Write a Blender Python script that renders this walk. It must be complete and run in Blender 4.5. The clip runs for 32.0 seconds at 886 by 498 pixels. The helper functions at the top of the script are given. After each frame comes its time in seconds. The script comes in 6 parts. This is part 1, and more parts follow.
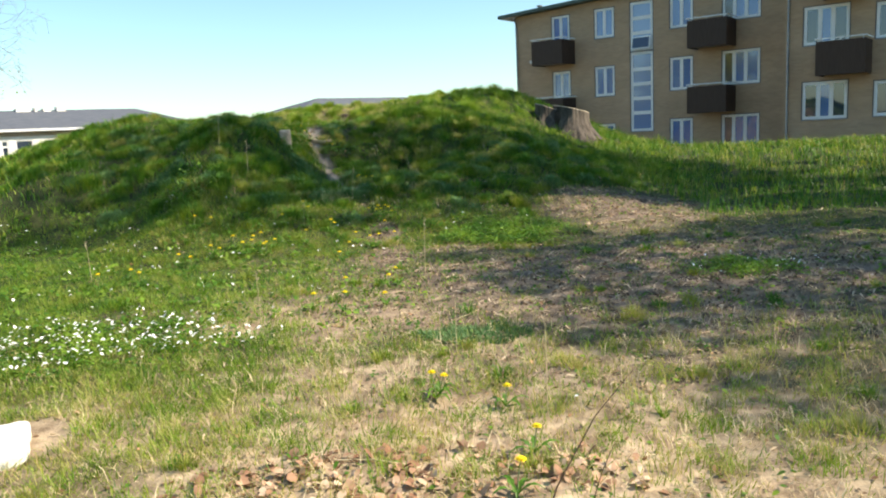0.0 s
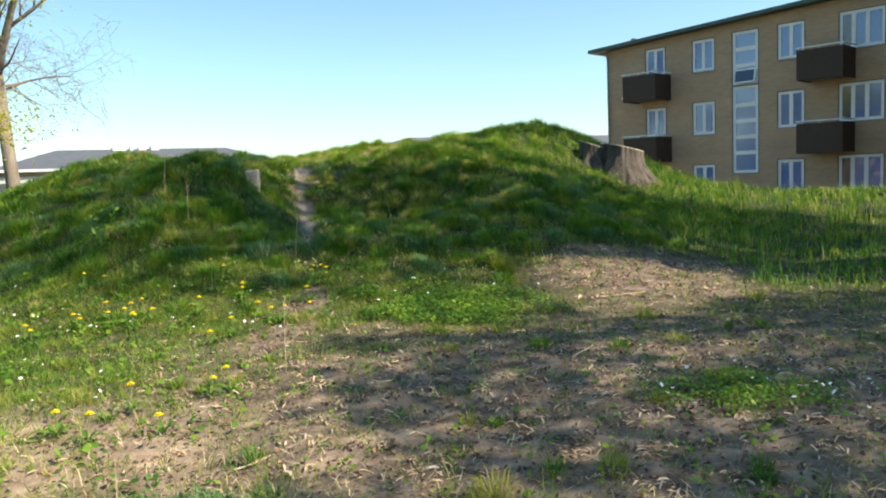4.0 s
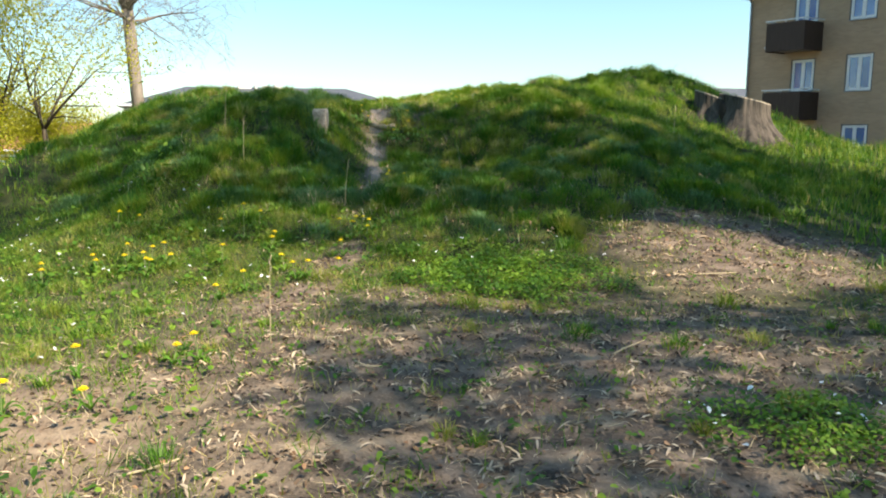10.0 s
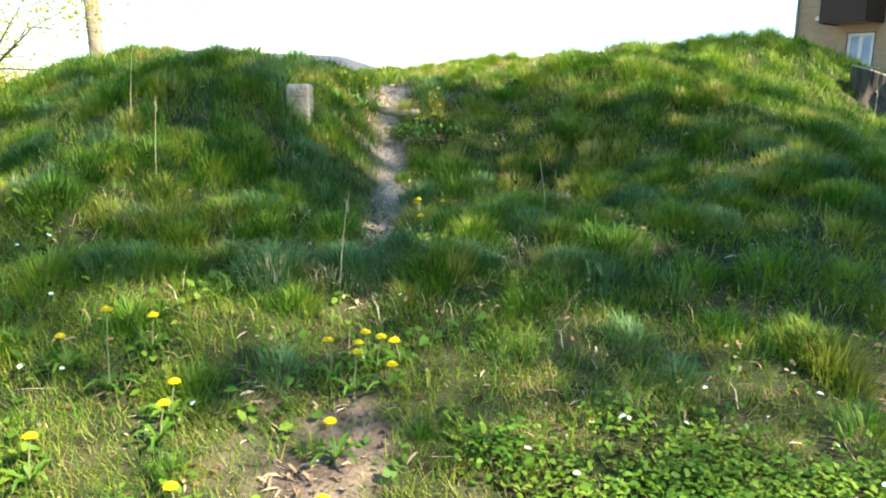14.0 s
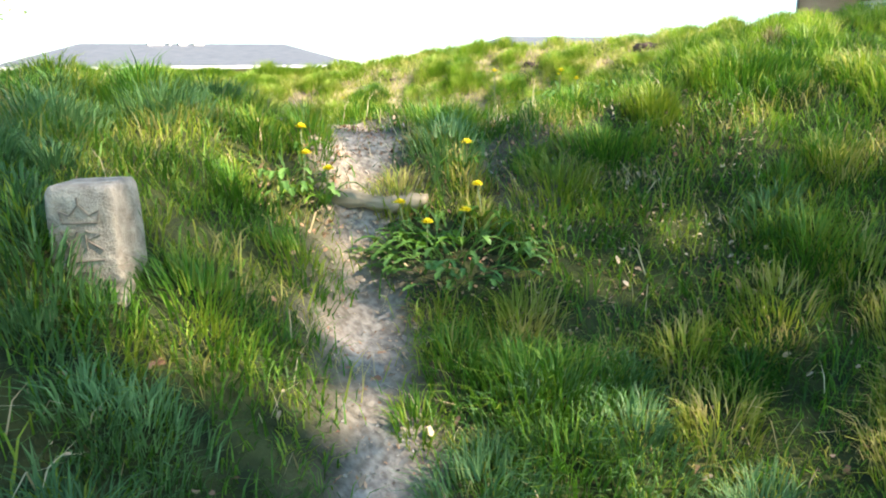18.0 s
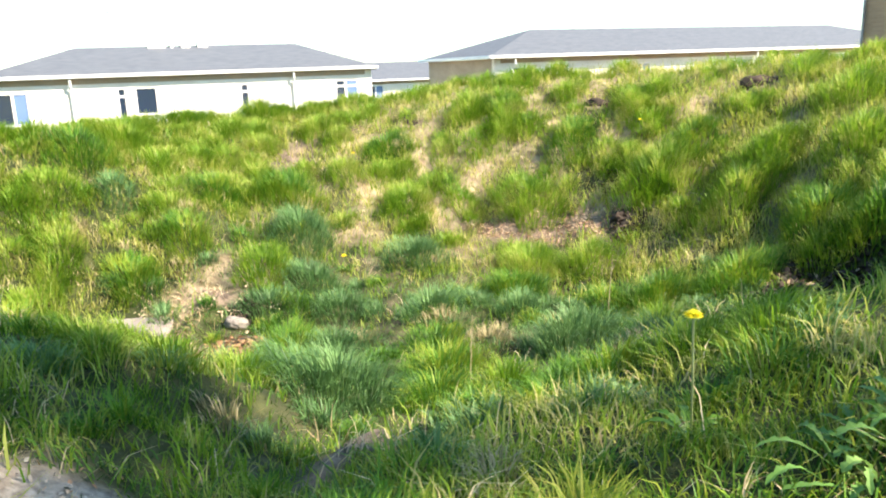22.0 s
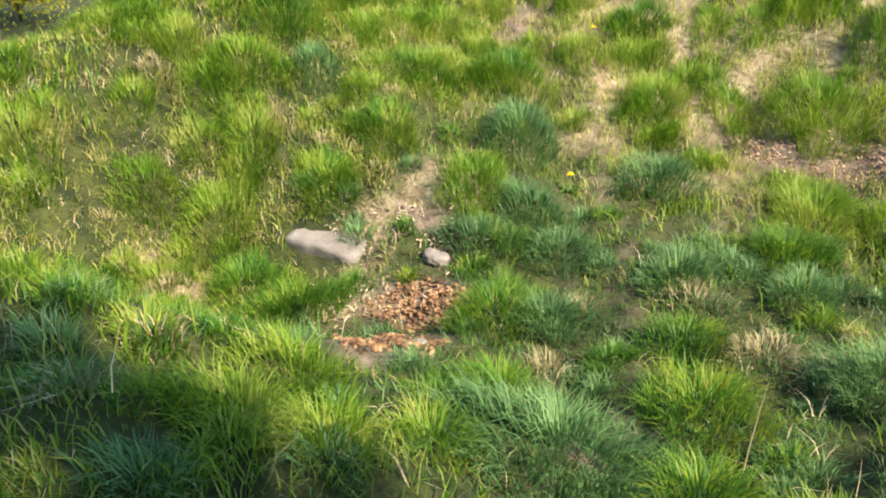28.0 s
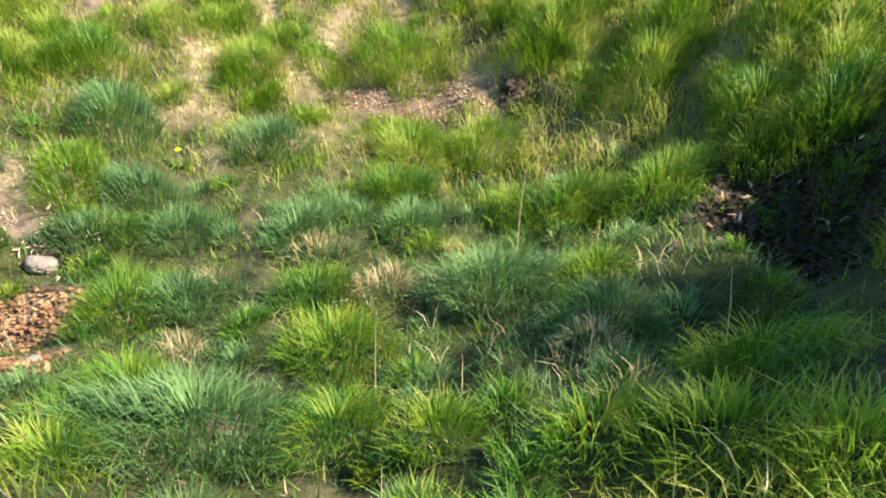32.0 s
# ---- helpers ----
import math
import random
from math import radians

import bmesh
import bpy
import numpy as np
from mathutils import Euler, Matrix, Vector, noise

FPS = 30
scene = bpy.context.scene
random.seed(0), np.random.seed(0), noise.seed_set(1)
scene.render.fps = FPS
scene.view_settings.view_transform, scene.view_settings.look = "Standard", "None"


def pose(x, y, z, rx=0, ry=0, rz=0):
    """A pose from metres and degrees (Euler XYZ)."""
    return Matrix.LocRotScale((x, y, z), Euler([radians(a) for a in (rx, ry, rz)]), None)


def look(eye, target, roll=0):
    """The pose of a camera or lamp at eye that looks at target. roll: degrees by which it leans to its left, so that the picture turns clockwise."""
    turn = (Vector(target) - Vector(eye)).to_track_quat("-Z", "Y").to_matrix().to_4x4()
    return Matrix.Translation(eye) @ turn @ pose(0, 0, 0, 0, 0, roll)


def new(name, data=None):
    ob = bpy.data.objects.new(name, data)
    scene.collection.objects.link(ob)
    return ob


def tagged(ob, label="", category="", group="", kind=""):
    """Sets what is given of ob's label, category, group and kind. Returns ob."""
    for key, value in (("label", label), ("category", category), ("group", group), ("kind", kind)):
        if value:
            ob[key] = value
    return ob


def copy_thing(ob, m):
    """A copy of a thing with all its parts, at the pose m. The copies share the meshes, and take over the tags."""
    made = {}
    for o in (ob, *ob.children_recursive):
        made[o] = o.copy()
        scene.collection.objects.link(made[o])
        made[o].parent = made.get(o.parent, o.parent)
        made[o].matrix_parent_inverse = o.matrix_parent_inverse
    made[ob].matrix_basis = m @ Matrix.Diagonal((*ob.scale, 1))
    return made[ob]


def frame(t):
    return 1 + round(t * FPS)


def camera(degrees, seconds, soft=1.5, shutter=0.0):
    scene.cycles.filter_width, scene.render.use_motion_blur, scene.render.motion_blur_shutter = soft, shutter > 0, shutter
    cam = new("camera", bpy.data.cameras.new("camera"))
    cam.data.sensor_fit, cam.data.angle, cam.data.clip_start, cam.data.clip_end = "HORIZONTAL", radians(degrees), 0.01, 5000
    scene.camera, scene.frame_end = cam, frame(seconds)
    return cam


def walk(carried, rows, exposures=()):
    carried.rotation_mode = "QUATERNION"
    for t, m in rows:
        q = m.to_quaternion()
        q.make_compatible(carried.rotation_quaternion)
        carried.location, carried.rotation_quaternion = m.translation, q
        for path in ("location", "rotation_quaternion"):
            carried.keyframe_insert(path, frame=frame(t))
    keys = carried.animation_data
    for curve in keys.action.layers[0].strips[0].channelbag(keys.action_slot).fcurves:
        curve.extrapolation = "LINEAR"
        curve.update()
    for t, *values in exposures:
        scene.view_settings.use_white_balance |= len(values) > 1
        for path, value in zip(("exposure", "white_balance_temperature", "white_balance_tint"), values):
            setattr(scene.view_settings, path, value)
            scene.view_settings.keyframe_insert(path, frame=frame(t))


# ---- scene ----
cam = camera(60.5, 32.0, 2.0)
ROWS = [
    (0.0, 0.147, 0.235, 1.581, 0.10, -8.70, 2.79),
    (0.5, 0.293, 0.592, 1.624, 2.40, -7.79, 2.49),
    (1.0, 0.488, 0.961, 1.641, 4.63, -6.67, 2.06),
    (1.5, 0.660, 1.309, 1.637, 4.64, -6.54, 4.05),
    (2.0, 0.960, 1.604, 1.630, 5.34, -6.12, 2.34),
    (2.5, 1.188, 1.885, 1.597, 5.87, -4.11, 1.66),
    (4.5, 1.881, 2.634, 1.518, 12.19, -6.46, 2.84),
    (5.0, 1.899, 2.629, 1.507, 17.44, -7.44, 2.61),
    (5.5, 1.857, 2.605, 1.504, 20.85, -7.00, 1.72),
    (6.0, 1.935, 2.642, 1.516, 17.67, -6.62, 2.36),
    (6.5, 2.013, 2.655, 1.514, 15.53, -6.27, 2.65),
    (7.0, 2.125, 2.659, 1.505, 13.68, -6.81, 3.11),
    (7.5, 2.136, 2.691, 1.481, 15.36, -7.86, 4.09),
    (8.0, 2.201, 2.854, 1.480, 15.52, -6.84, 2.95),
    (8.5, 2.333, 2.998, 1.468, 13.01, -7.93, 4.34),
    (9.0, 2.360, 3.132, 1.496, 16.75, -8.03, 2.94),
    (9.5, 2.344, 3.337, 1.469, 18.97, -9.10, 0.73),
    (10.0, 2.215, 3.644, 1.491, 18.42, -8.98, 0.13),
    (10.5, 2.053, 4.073, 1.476, 18.59, -8.99, 0.41),
    (11.0, 1.837, 4.502, 1.507, 20.23, -7.53, -0.88),
    (11.5, 1.647, 4.953, 1.520, 18.84, -10.05, 1.32),
    (12.0, 1.415, 5.443, 1.549, 22.25, -9.62, 0.29),
    (12.5, 1.224, 5.897, 1.557, 20.54, -9.52, -0.13),
    (13.0, 1.012, 6.325, 1.575, 19.80, -9.51, -0.49),
    (13.5, 0.762, 6.789, 1.577, 21.56, -11.94, -1.80),
    (14.0, 0.475, 7.208, 1.653, 17.89, -11.14, -1.01),
    (14.5, 0.263, 7.770, 1.697, 18.28, -11.93, -0.57),
    (15.0, -0.013, 8.283, 1.745, 17.11, -9.94, -1.55),
    (15.5, -0.202, 8.720, 1.744, 14.93, -8.34, -0.95),
    (17.5, -0.884, 10.501, 1.908, 17.57, -10.17, -0.02),
    (18.0, -1.054, 10.901, 1.983, 14.44, -12.44, 0.97),
    (18.5, -1.183, 11.292, 2.045, 13.80, -11.54, 1.08),
    (19.0, -1.326, 11.622, 2.106, 15.80, -13.47, 0.80),
    (19.5, -1.438, 12.006, 2.174, 10.77, -14.97, 1.66),
    (20.0, -1.582, 12.405, 2.278, 13.53, -14.45, -0.33),
    (20.5, -1.726, 12.730, 2.386, 11.96, -14.51, 0.63),
    (21.0, -1.818, 13.059, 2.479, 14.05, -13.04, 0.91),
    (21.5, -1.904, 13.293, 2.552, 17.87, -13.94, 0.96),
    (22.0, -2.003, 13.555, 2.652, 15.60, -13.47, 1.89),
    (22.5, -2.080, 13.755, 2.705, 15.99, -13.62, 1.35),
    (23.0, -2.115, 13.923, 2.832, 18.15, -16.39, 0.73),
    (23.5, -2.202, 14.056, 2.905, 18.50, -15.82, 1.11),
    (24.0, -2.308, 14.233, 2.958, 16.69, -16.64, 1.10),
    (24.5, -2.373, 14.391, 3.007, 20.25, -16.67, -0.54),
    (26.5, -2.643, 14.728, 3.022, 25.63, -24.75, -0.93),
    (27.0, -2.655, 14.738, 3.010, 28.39, -25.38, -0.39),
    (27.5, -2.673, 14.732, 3.005, 30.47, -25.50, 0.08),
    (28.0, -2.687, 14.729, 2.996, 31.87, -26.21, 0.66),
    (28.5, -2.689, 14.721, 2.991, 32.45, -26.47, 1.08),
    (29.0, -2.671, 14.725, 2.988, 29.32, -26.64, 1.35),
    (29.5, -2.635, 14.724, 2.985, 23.75, -26.66, 1.37),
    (30.0, -2.601, 14.726, 2.977, 18.94, -26.96, 1.44),
    (30.5, -2.568, 14.739, 2.976, 14.73, -27.63, 1.07),
    (31.0, -2.534, 14.744, 2.983, 10.63, -28.15, 0.83),
    (31.5, -2.495, 14.744, 2.994, 6.47, -28.57, 0.71),
    (32.0, -2.477, 14.732, 3.006, 3.85, -28.80, -0.25),
]
EXPOSURES = [(0, 0.88), (3, 0.86), (5, 0.88), (9, 0.9), (12, 1.1), (13, 1.28), (14, 1.66), (15, 1.88), (17, 1.85), (19, 1.85), (21, 1.85), (23, 1.48), (26, 1.24), (29, 1.26), (32, 1.5)]
walk(cam, [(t, pose(x, y, z, 90 + pitch, roll, yaw)) for t, x, y, z, yaw, pitch, roll in ROWS], EXPOSURES)

# ---- light ----
SUN_AZ, SUN_EL = 98.0, 44.0  # compass degrees from +y towards +x, and height
world = bpy.data.worlds.new("world")
scene.world = world
world.use_nodes = True
wn = world.node_tree.nodes
sky = wn.new("ShaderNodeTexSky")
sky.sky_type = "NISHITA"
sky.sun_disc = False
sky.sun_elevation, sky.sun_rotation = radians(SUN_EL), radians(SUN_AZ)
sky.air_density, sky.dust_density, sky.ozone_density = 1.0, 0.5, 1.0
tint = wn.new("ShaderNodeMix")  # thin haze gives the sky a cyan cast
tint.data_type, tint.blend_type = "RGBA", "MULTIPLY"
tint.inputs[0].default_value, tint.inputs[7].default_value = 1.0, (0.88, 1.05, 1.02, 1)
world.node_tree.links.new(sky.outputs[0], tint.inputs[6])
world.node_tree.links.new(tint.outputs[2], wn["Background"].inputs[0])
wn["Background"].inputs[1].default_value = 0.112
sun = new("sun", bpy.data.lights.new("sun", "SUN"))
sun.data.energy, sun.data.angle, sun.data.color = 5.0, radians(0.53), (1.0, 0.86, 0.68)
s_dir = Vector((math.sin(radians(SUN_AZ)) * math.cos(radians(SUN_EL)), math.cos(radians(SUN_AZ)) * math.cos(radians(SUN_EL)), math.sin(radians(SUN_EL))))
sun.matrix_world = look(s_dir * 60, (0, 0, 0))

# ---- materials ----


def material(name, c1, c2, scale=8.0, rough=0.85, bump=0.3, detail=4.0, spec=0.3, metal=0.0, fine=60.0, seed=0.0, bump_scale=None, stretch=(1, 1, 1)):
    """Two colours mixed by noise at two scales, with a fine relief."""
    m = bpy.data.materials.new(name)
    m.use_nodes = True
    nt = m.node_tree
    n, l = nt.nodes, nt.links
    b = n["Principled BSDF"]
    co = n.new("ShaderNodeTexCoord")
    mp = n.new("ShaderNodeMapping")
    mp.inputs["Scale"].default_value = stretch
    mp.inputs["Location"].default_value = (seed, seed * 1.7, seed * 0.6)
    l.new(co.outputs["Object"], mp.inputs[0])
    a = n.new("ShaderNodeTexNoise")
    a.inputs["Scale"].default_value, a.inputs["Detail"].default_value = scale, detail
    f = n.new("ShaderNodeTexNoise")
    f.inputs["Scale"].default_value, f.inputs["Detail"].default_value = fine, 3.0
    for t in (a, f):
        l.new(mp.outputs[0], t.inputs["Vector"])
    mx = n.new("ShaderNodeMath")
    mx.operation = "MULTIPLY_ADD"
    mx.inputs[1].default_value = 0.45
    l.new(f.outputs[0], mx.inputs[0])
    l.new(a.outputs[0], mx.inputs[2])
    rp = n.new("ShaderNodeValToRGB")
    rp.color_ramp.elements[0].position, rp.color_ramp.elements[1].position = 0.5, 0.95
    rp.color_ramp.elements[0].color, rp.color_ramp.elements[1].color = (*c1, 1), (*c2, 1)
    l.new(mx.outputs[0], rp.inputs[0])
    l.new(rp.outputs[0], b.inputs["Base Color"])
    b.inputs["Roughness"].default_value, b.inputs["Metallic"].default_value = rough, metal
    b.inputs["Specular IOR Level"].default_value = spec
    if bump:
        bp = n.new("ShaderNodeBump")
        bp.inputs["Strength"].default_value, bp.inputs["Distance"].default_value = bump, 0.02
        l.new(mx.outputs[0], bp.inputs["Height"])
        l.new(bp.outputs[0], b.inputs["Normal"])
    return m


def leaf_material(name, colours, scale=0.6, sheer=0.35, rough=0.5, island=0.5):
    """Blades and leaves: colours shift by clump and from blade to blade; light shines through them."""
    m = bpy.data.materials.new(name)
    m.use_nodes = True
    n, l = m.node_tree.nodes, m.node_tree.links
    b = n["Principled BSDF"]
    g = n.new("ShaderNodeNewGeometry")
    no = n.new("ShaderNodeTexNoise")
    no.inputs["Scale"].default_value, no.inputs["Detail"].default_value = scale, 3.0
    l.new(g.outputs["Position"], no.inputs["Vector"])
    mx = n.new("ShaderNodeMath")
    mx.operation = "MULTIPLY_ADD"
    mx.inputs[1].default_value = island
    wider = n.new("ShaderNodeMath")
    wider.operation, wider.inputs[1].default_value, wider.inputs[2].default_value = "MULTIPLY_ADD", 1.7, -0.35
    l.new(no.outputs[0], wider.inputs[0])
    l.new(g.outputs["Random Per Island"], mx.inputs[0])
    l.new(wider.outputs[0], mx.inputs[2])
    rp = n.new("ShaderNodeValToRGB")
    e = rp.color_ramp.elements
    lo, hi = 0.35 + island * 0.1, 0.65 + island * 0.9
    while len(e) < len(colours):
        e.new(0.5)
    for k, c in enumerate(colours):
        e[k].position = lo + (hi - lo) * k / max(1, len(colours) - 1)
        e[k].color = (*c, 1)
    l.new(mx.outputs[0], rp.inputs[0])
    l.new(rp.outputs[0], b.inputs["Base Color"])
    b.inputs["Roughness"].default_value = rough
    b.inputs["Specular IOR Level"].default_value = 0.35
    tr = n.new("ShaderNodeBsdfTranslucent")
    l.new(rp.outputs[0], tr.inputs["Color"])
    sh = n.new("ShaderNodeMixShader")
    sh.inputs[0].default_value = sheer
    l.new(b.outputs[0], sh.inputs[1])
    l.new(tr.outputs[0], sh.inputs[2])
    l.new(sh.outputs[0], n["Material Output"].inputs["Surface"])
    return m


def plain(name, c, rough=0.5, metal=0.0, spec=0.5):
    m = bpy.data.materials.new(name)
    m.use_nodes = True
    b = m.node_tree.nodes["Principled BSDF"]
    b.inputs["Base Color"].default_value = (*c, 1)
    b.inputs["Roughness"].default_value, b.inputs["Metallic"].default_value = rough, metal
    b.inputs["Specular IOR Level"].default_value = spec
    return m


def brick_material(name, c1, c2, mortar, bw=0.24, bh=0.067):
    m = material(name, tuple(0.62 * c for c in c1), tuple(1.3 * c for c in c2), 0.9, 0.9, 0.0, stretch=(1, 1, 2.2))
    n, l = m.node_tree.nodes, m.node_tree.links
    b = n["Principled BSDF"]
    co = n.new("ShaderNodeTexCoord")
    sp = n.new("ShaderNodeSeparateXYZ")
    cb = n.new("ShaderNodeCombineXYZ")
    ad = n.new("ShaderNodeMath")
    l.new(co.outputs["Object"], sp.inputs[0])
    l.new(sp.outputs["X"], ad.inputs[0])
    l.new(sp.outputs["Y"], ad.inputs[1])
    l.new(ad.outputs[0], cb.inputs["X"])
    l.new(sp.outputs["Z"], cb.inputs["Y"])
    t = n.new("ShaderNodeTexBrick")
    t.inputs["Scale"].default_value = 1.0
    t.inputs["Brick Width"].default_value, t.inputs["Row Height"].default_value = bw, bh
    t.inputs["Mortar Size"].default_value = 0.006
    t.inputs["Color1"].default_value, t.inputs["Color2"].default_value, t.inputs["Mortar"].default_value = (*c1, 1), (*c2, 1), (*mortar, 1)
    l.new(cb.outputs[0], t.inputs["Vector"])
    src = b.inputs["Base Color"].links[0].from_socket
    mix = n.new("ShaderNodeMix")
    mix.data_type, mix.inputs[0].default_value = "RGBA", 0.55
    l.new(src, mix.inputs[6])
    l.new(t.outputs["Color"], mix.inputs[7])
    l.new(mix.outputs[2], b.inputs["Base Color"])
    bp = n.new("ShaderNodeBump")
    bp.inputs["Strength"].default_value, bp.inputs["Distance"].default_value = 0.4, 0.01
    l.new(t.outputs["Fac"], bp.inputs["Height"])
    bp.invert = True
    l.new(bp.outputs[0], b.inputs["Normal"])
    return m


M_BRICK = brick_material("yellow_brick", (0.51, 0.36, 0.225), (0.39, 0.265, 0.17), (0.45, 0.365, 0.28))
M_RENDER = material("white_render", (0.78, 0.75, 0.68), (0.86, 0.83, 0.76), 1.5, 0.9, 0.15)
M_TANWALL = brick_material("tan_brick", (0.46, 0.37, 0.26), (0.40, 0.31, 0.22), (0.45, 0.4, 0.33))
M_SLATE = material("grey_roofing", (0.085, 0.095, 0.115), (0.13, 0.14, 0.16), 2.0, 0.7, 0.3, stretch=(1, 3, 3))
M_TILE = material("red_roof_tile", (0.40, 0.17, 0.09), (0.50, 0.25, 0.14), 3.0, 0.8, 0.5, stretch=(6, 1, 1))
M_WHITE = material("white_paint", (0.74, 0.75, 0.76), (0.82, 0.82, 0.80), 3.0, 0.45, 0.05)
M_BALC = material("dark_brown_cladding", (0.042, 0.025, 0.018), (0.062, 0.04, 0.03), 4.0, 0.6, 0.1, stretch=(8, 8, 0.5))
M_BALC2 = material("brown_cladding", (0.17, 0.115, 0.095), (0.23, 0.16, 0.135), 4.0, 0.7, 0.1)
M_METAL = material("grey_zinc", (0.22, 0.23, 0.25), (0.32, 0.33, 0.34), 5.0, 0.45, 0.05, metal=0.6)
M_GREENEAVE = material("weathered_green_eave", (0.05, 0.085, 0.075), (0.09, 0.13, 0.115), 4.0, 0.6, 0.1)
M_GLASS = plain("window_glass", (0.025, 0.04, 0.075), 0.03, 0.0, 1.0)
# the next two panes carry the sky's blue reflection in their base colour
M_GLASS_SKY_PALE = plain("pale_sky_painted_glass", (0.15, 0.24, 0.46), 0.06, 0.0, 1.0)
M_GLASS_SKY = plain("sky_painted_glass", (0.06, 0.15, 0.40), 0.04, 0.0, 1.0)
for m_ in (M_GLASS, M_GLASS_SKY_PALE, M_GLASS_SKY):
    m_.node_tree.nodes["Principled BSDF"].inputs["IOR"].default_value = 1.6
M_STONE = material("granite", (0.27, 0.215, 0.165), (0.50, 0.42, 0.335), 26.0, 0.9, 0.6, fine=160.0)
M_CONCRETE = material("old_concrete", (0.19, 0.165, 0.145), (0.33, 0.295, 0.26), 7.0, 0.95, 0.6, fine=90.0)
M_BARK = material("grey_bark", (0.16, 0.13, 0.10), (0.34, 0.29, 0.23), 5.0, 0.95, 0.9, stretch=(1, 1, 0.25))
M_TWIG = material("twig_bark", (0.14, 0.11, 0.09), (0.25, 0.20, 0.16), 20.0, 0.9, 0.2)
M_DARKBARK = material("dark_bark", (0.06, 0.05, 0.035), (0.14, 0.11, 0.08), 6.0, 0.95, 0.8, stretch=(1, 1, 0.3))
M_STUMP = material("weathered_stump", (0.03, 0.026, 0.023), (0.15, 0.125, 0.10), 9.0, 0.95, 0.9, stretch=(1, 1, 0.15))
M_CUT = material("cut_wood", (0.34, 0.28, 0.21), (0.52, 0.45, 0.35), 12.0, 0.9, 0.4)
# rotten wood and leaf bits, also the near-black that stands in for shade
M_ROT_SHADE = material("rot_and_shade_dark", (0.03, 0.024, 0.018), (0.07, 0.05, 0.04), 8.0, 1.0, 0.6)
M_LOG = material("grey_timber", (0.23, 0.18, 0.12), (0.40, 0.33, 0.23), 10.0, 0.9, 0.5, stretch=(0.2, 1, 1))
G_GREEN = leaf_material("grass_green", [(0.04, 0.115, 0.010), (0.08, 0.21, 0.016), (0.15, 0.30, 0.022), (0.29, 0.36, 0.035)], 3.2, 0.4)
# darker copy of the green grass, with the shade between tufts in its colour
G_GAP_SHADE = leaf_material("grass_gap_shade", [(0.018, 0.05, 0.005), (0.04, 0.10, 0.009), (0.075, 0.15, 0.014)], 2.5)
G_BLUE = leaf_material("grass_blue_green", [(0.055, 0.125, 0.036), (0.105, 0.22, 0.066), (0.19, 0.33, 0.115)], 3.0, 0.32)
G_YELLOW = leaf_material("grass_yellow_green", [(0.15, 0.23, 0.015), (0.25, 0.33, 0.03), (0.38, 0.39, 0.07), (0.50, 0.43, 0.16)], 3.0, 0.5)
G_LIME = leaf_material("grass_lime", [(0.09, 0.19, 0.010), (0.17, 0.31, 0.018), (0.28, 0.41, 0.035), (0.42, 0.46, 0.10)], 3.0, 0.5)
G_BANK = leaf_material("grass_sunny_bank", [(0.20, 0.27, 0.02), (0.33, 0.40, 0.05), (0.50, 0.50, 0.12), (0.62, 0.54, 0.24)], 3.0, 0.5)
G_WITHER = leaf_material("grass_withered", [(0.16, 0.15, 0.06), (0.32, 0.27, 0.13), (0.52, 0.43, 0.25)], 3.0, 0.3)
G_DRY = leaf_material("grass_dry", [(0.40, 0.29, 0.15), (0.60, 0.47, 0.27), (0.74, 0.62, 0.40)], 2.0, 0.2)
M_LEAF_Y = leaf_material("young_leaves", [(0.30, 0.34, 0.02), (0.50, 0.49, 0.03), (0.66, 0.60, 0.06)], 0.8, 0.6)
M_LEAF_S = leaf_material("spring_foliage", [(0.05, 0.10, 0.012), (0.09, 0.16, 0.02), (0.16, 0.22, 0.03)], 0.8, 0.2)
M_LEAF_H = leaf_material("herb_leaves", [(0.05, 0.13, 0.012), (0.11, 0.24, 0.02), (0.23, 0.36, 0.035)], 2.5, 0.35)
M_LEAF_D = leaf_material("dandelion_leaves", [(0.07, 0.16, 0.03), (0.13, 0.26, 0.05), (0.22, 0.36, 0.09)], 6.0, 0.3)
M_SOILBITS = leaf_material("soil_crumbs", [(0.045, 0.033, 0.026), (0.13, 0.093, 0.068), (0.29, 0.215, 0.155)], 5.0, 0.0, 0.95)
M_CHAFF = leaf_material("bleached_chaff", [(0.26, 0.17, 0.10), (0.48, 0.36, 0.23), (0.70, 0.57, 0.40)], 4.0, 0.1, 0.85)
M_DUSTBITS = leaf_material("dust_clods", [(0.20, 0.165, 0.135), (0.36, 0.31, 0.255), (0.55, 0.49, 0.42)], 6.0, 0.0, 0.95)
M_LITTER_PALE = leaf_material("faded_leaves", [(0.22, 0.11, 0.06), (0.42, 0.25, 0.15), (0.62, 0.46, 0.32)], 4.0, 0.1, 0.8)
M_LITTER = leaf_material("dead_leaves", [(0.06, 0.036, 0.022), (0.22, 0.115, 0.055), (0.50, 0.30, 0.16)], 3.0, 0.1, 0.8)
M_PETAL_W = plain("white_petals", (0.82, 0.82, 0.78), 0.6)
M_PETAL_Y = material("dandelion_yellow", (0.85, 0.64, 0.008), (0.92, 0.78, 0.02), 60.0, 0.7, 0.2)
M_STALK = plain("pale_stalk", (0.22, 0.25, 0.10), 0.5)


# ---- helpers for meshes ----


def mesh_of(bm, name):
    me = bpy.data.meshes.new(name)
    bm.to_mesh(me)
    bm.free()
    return me


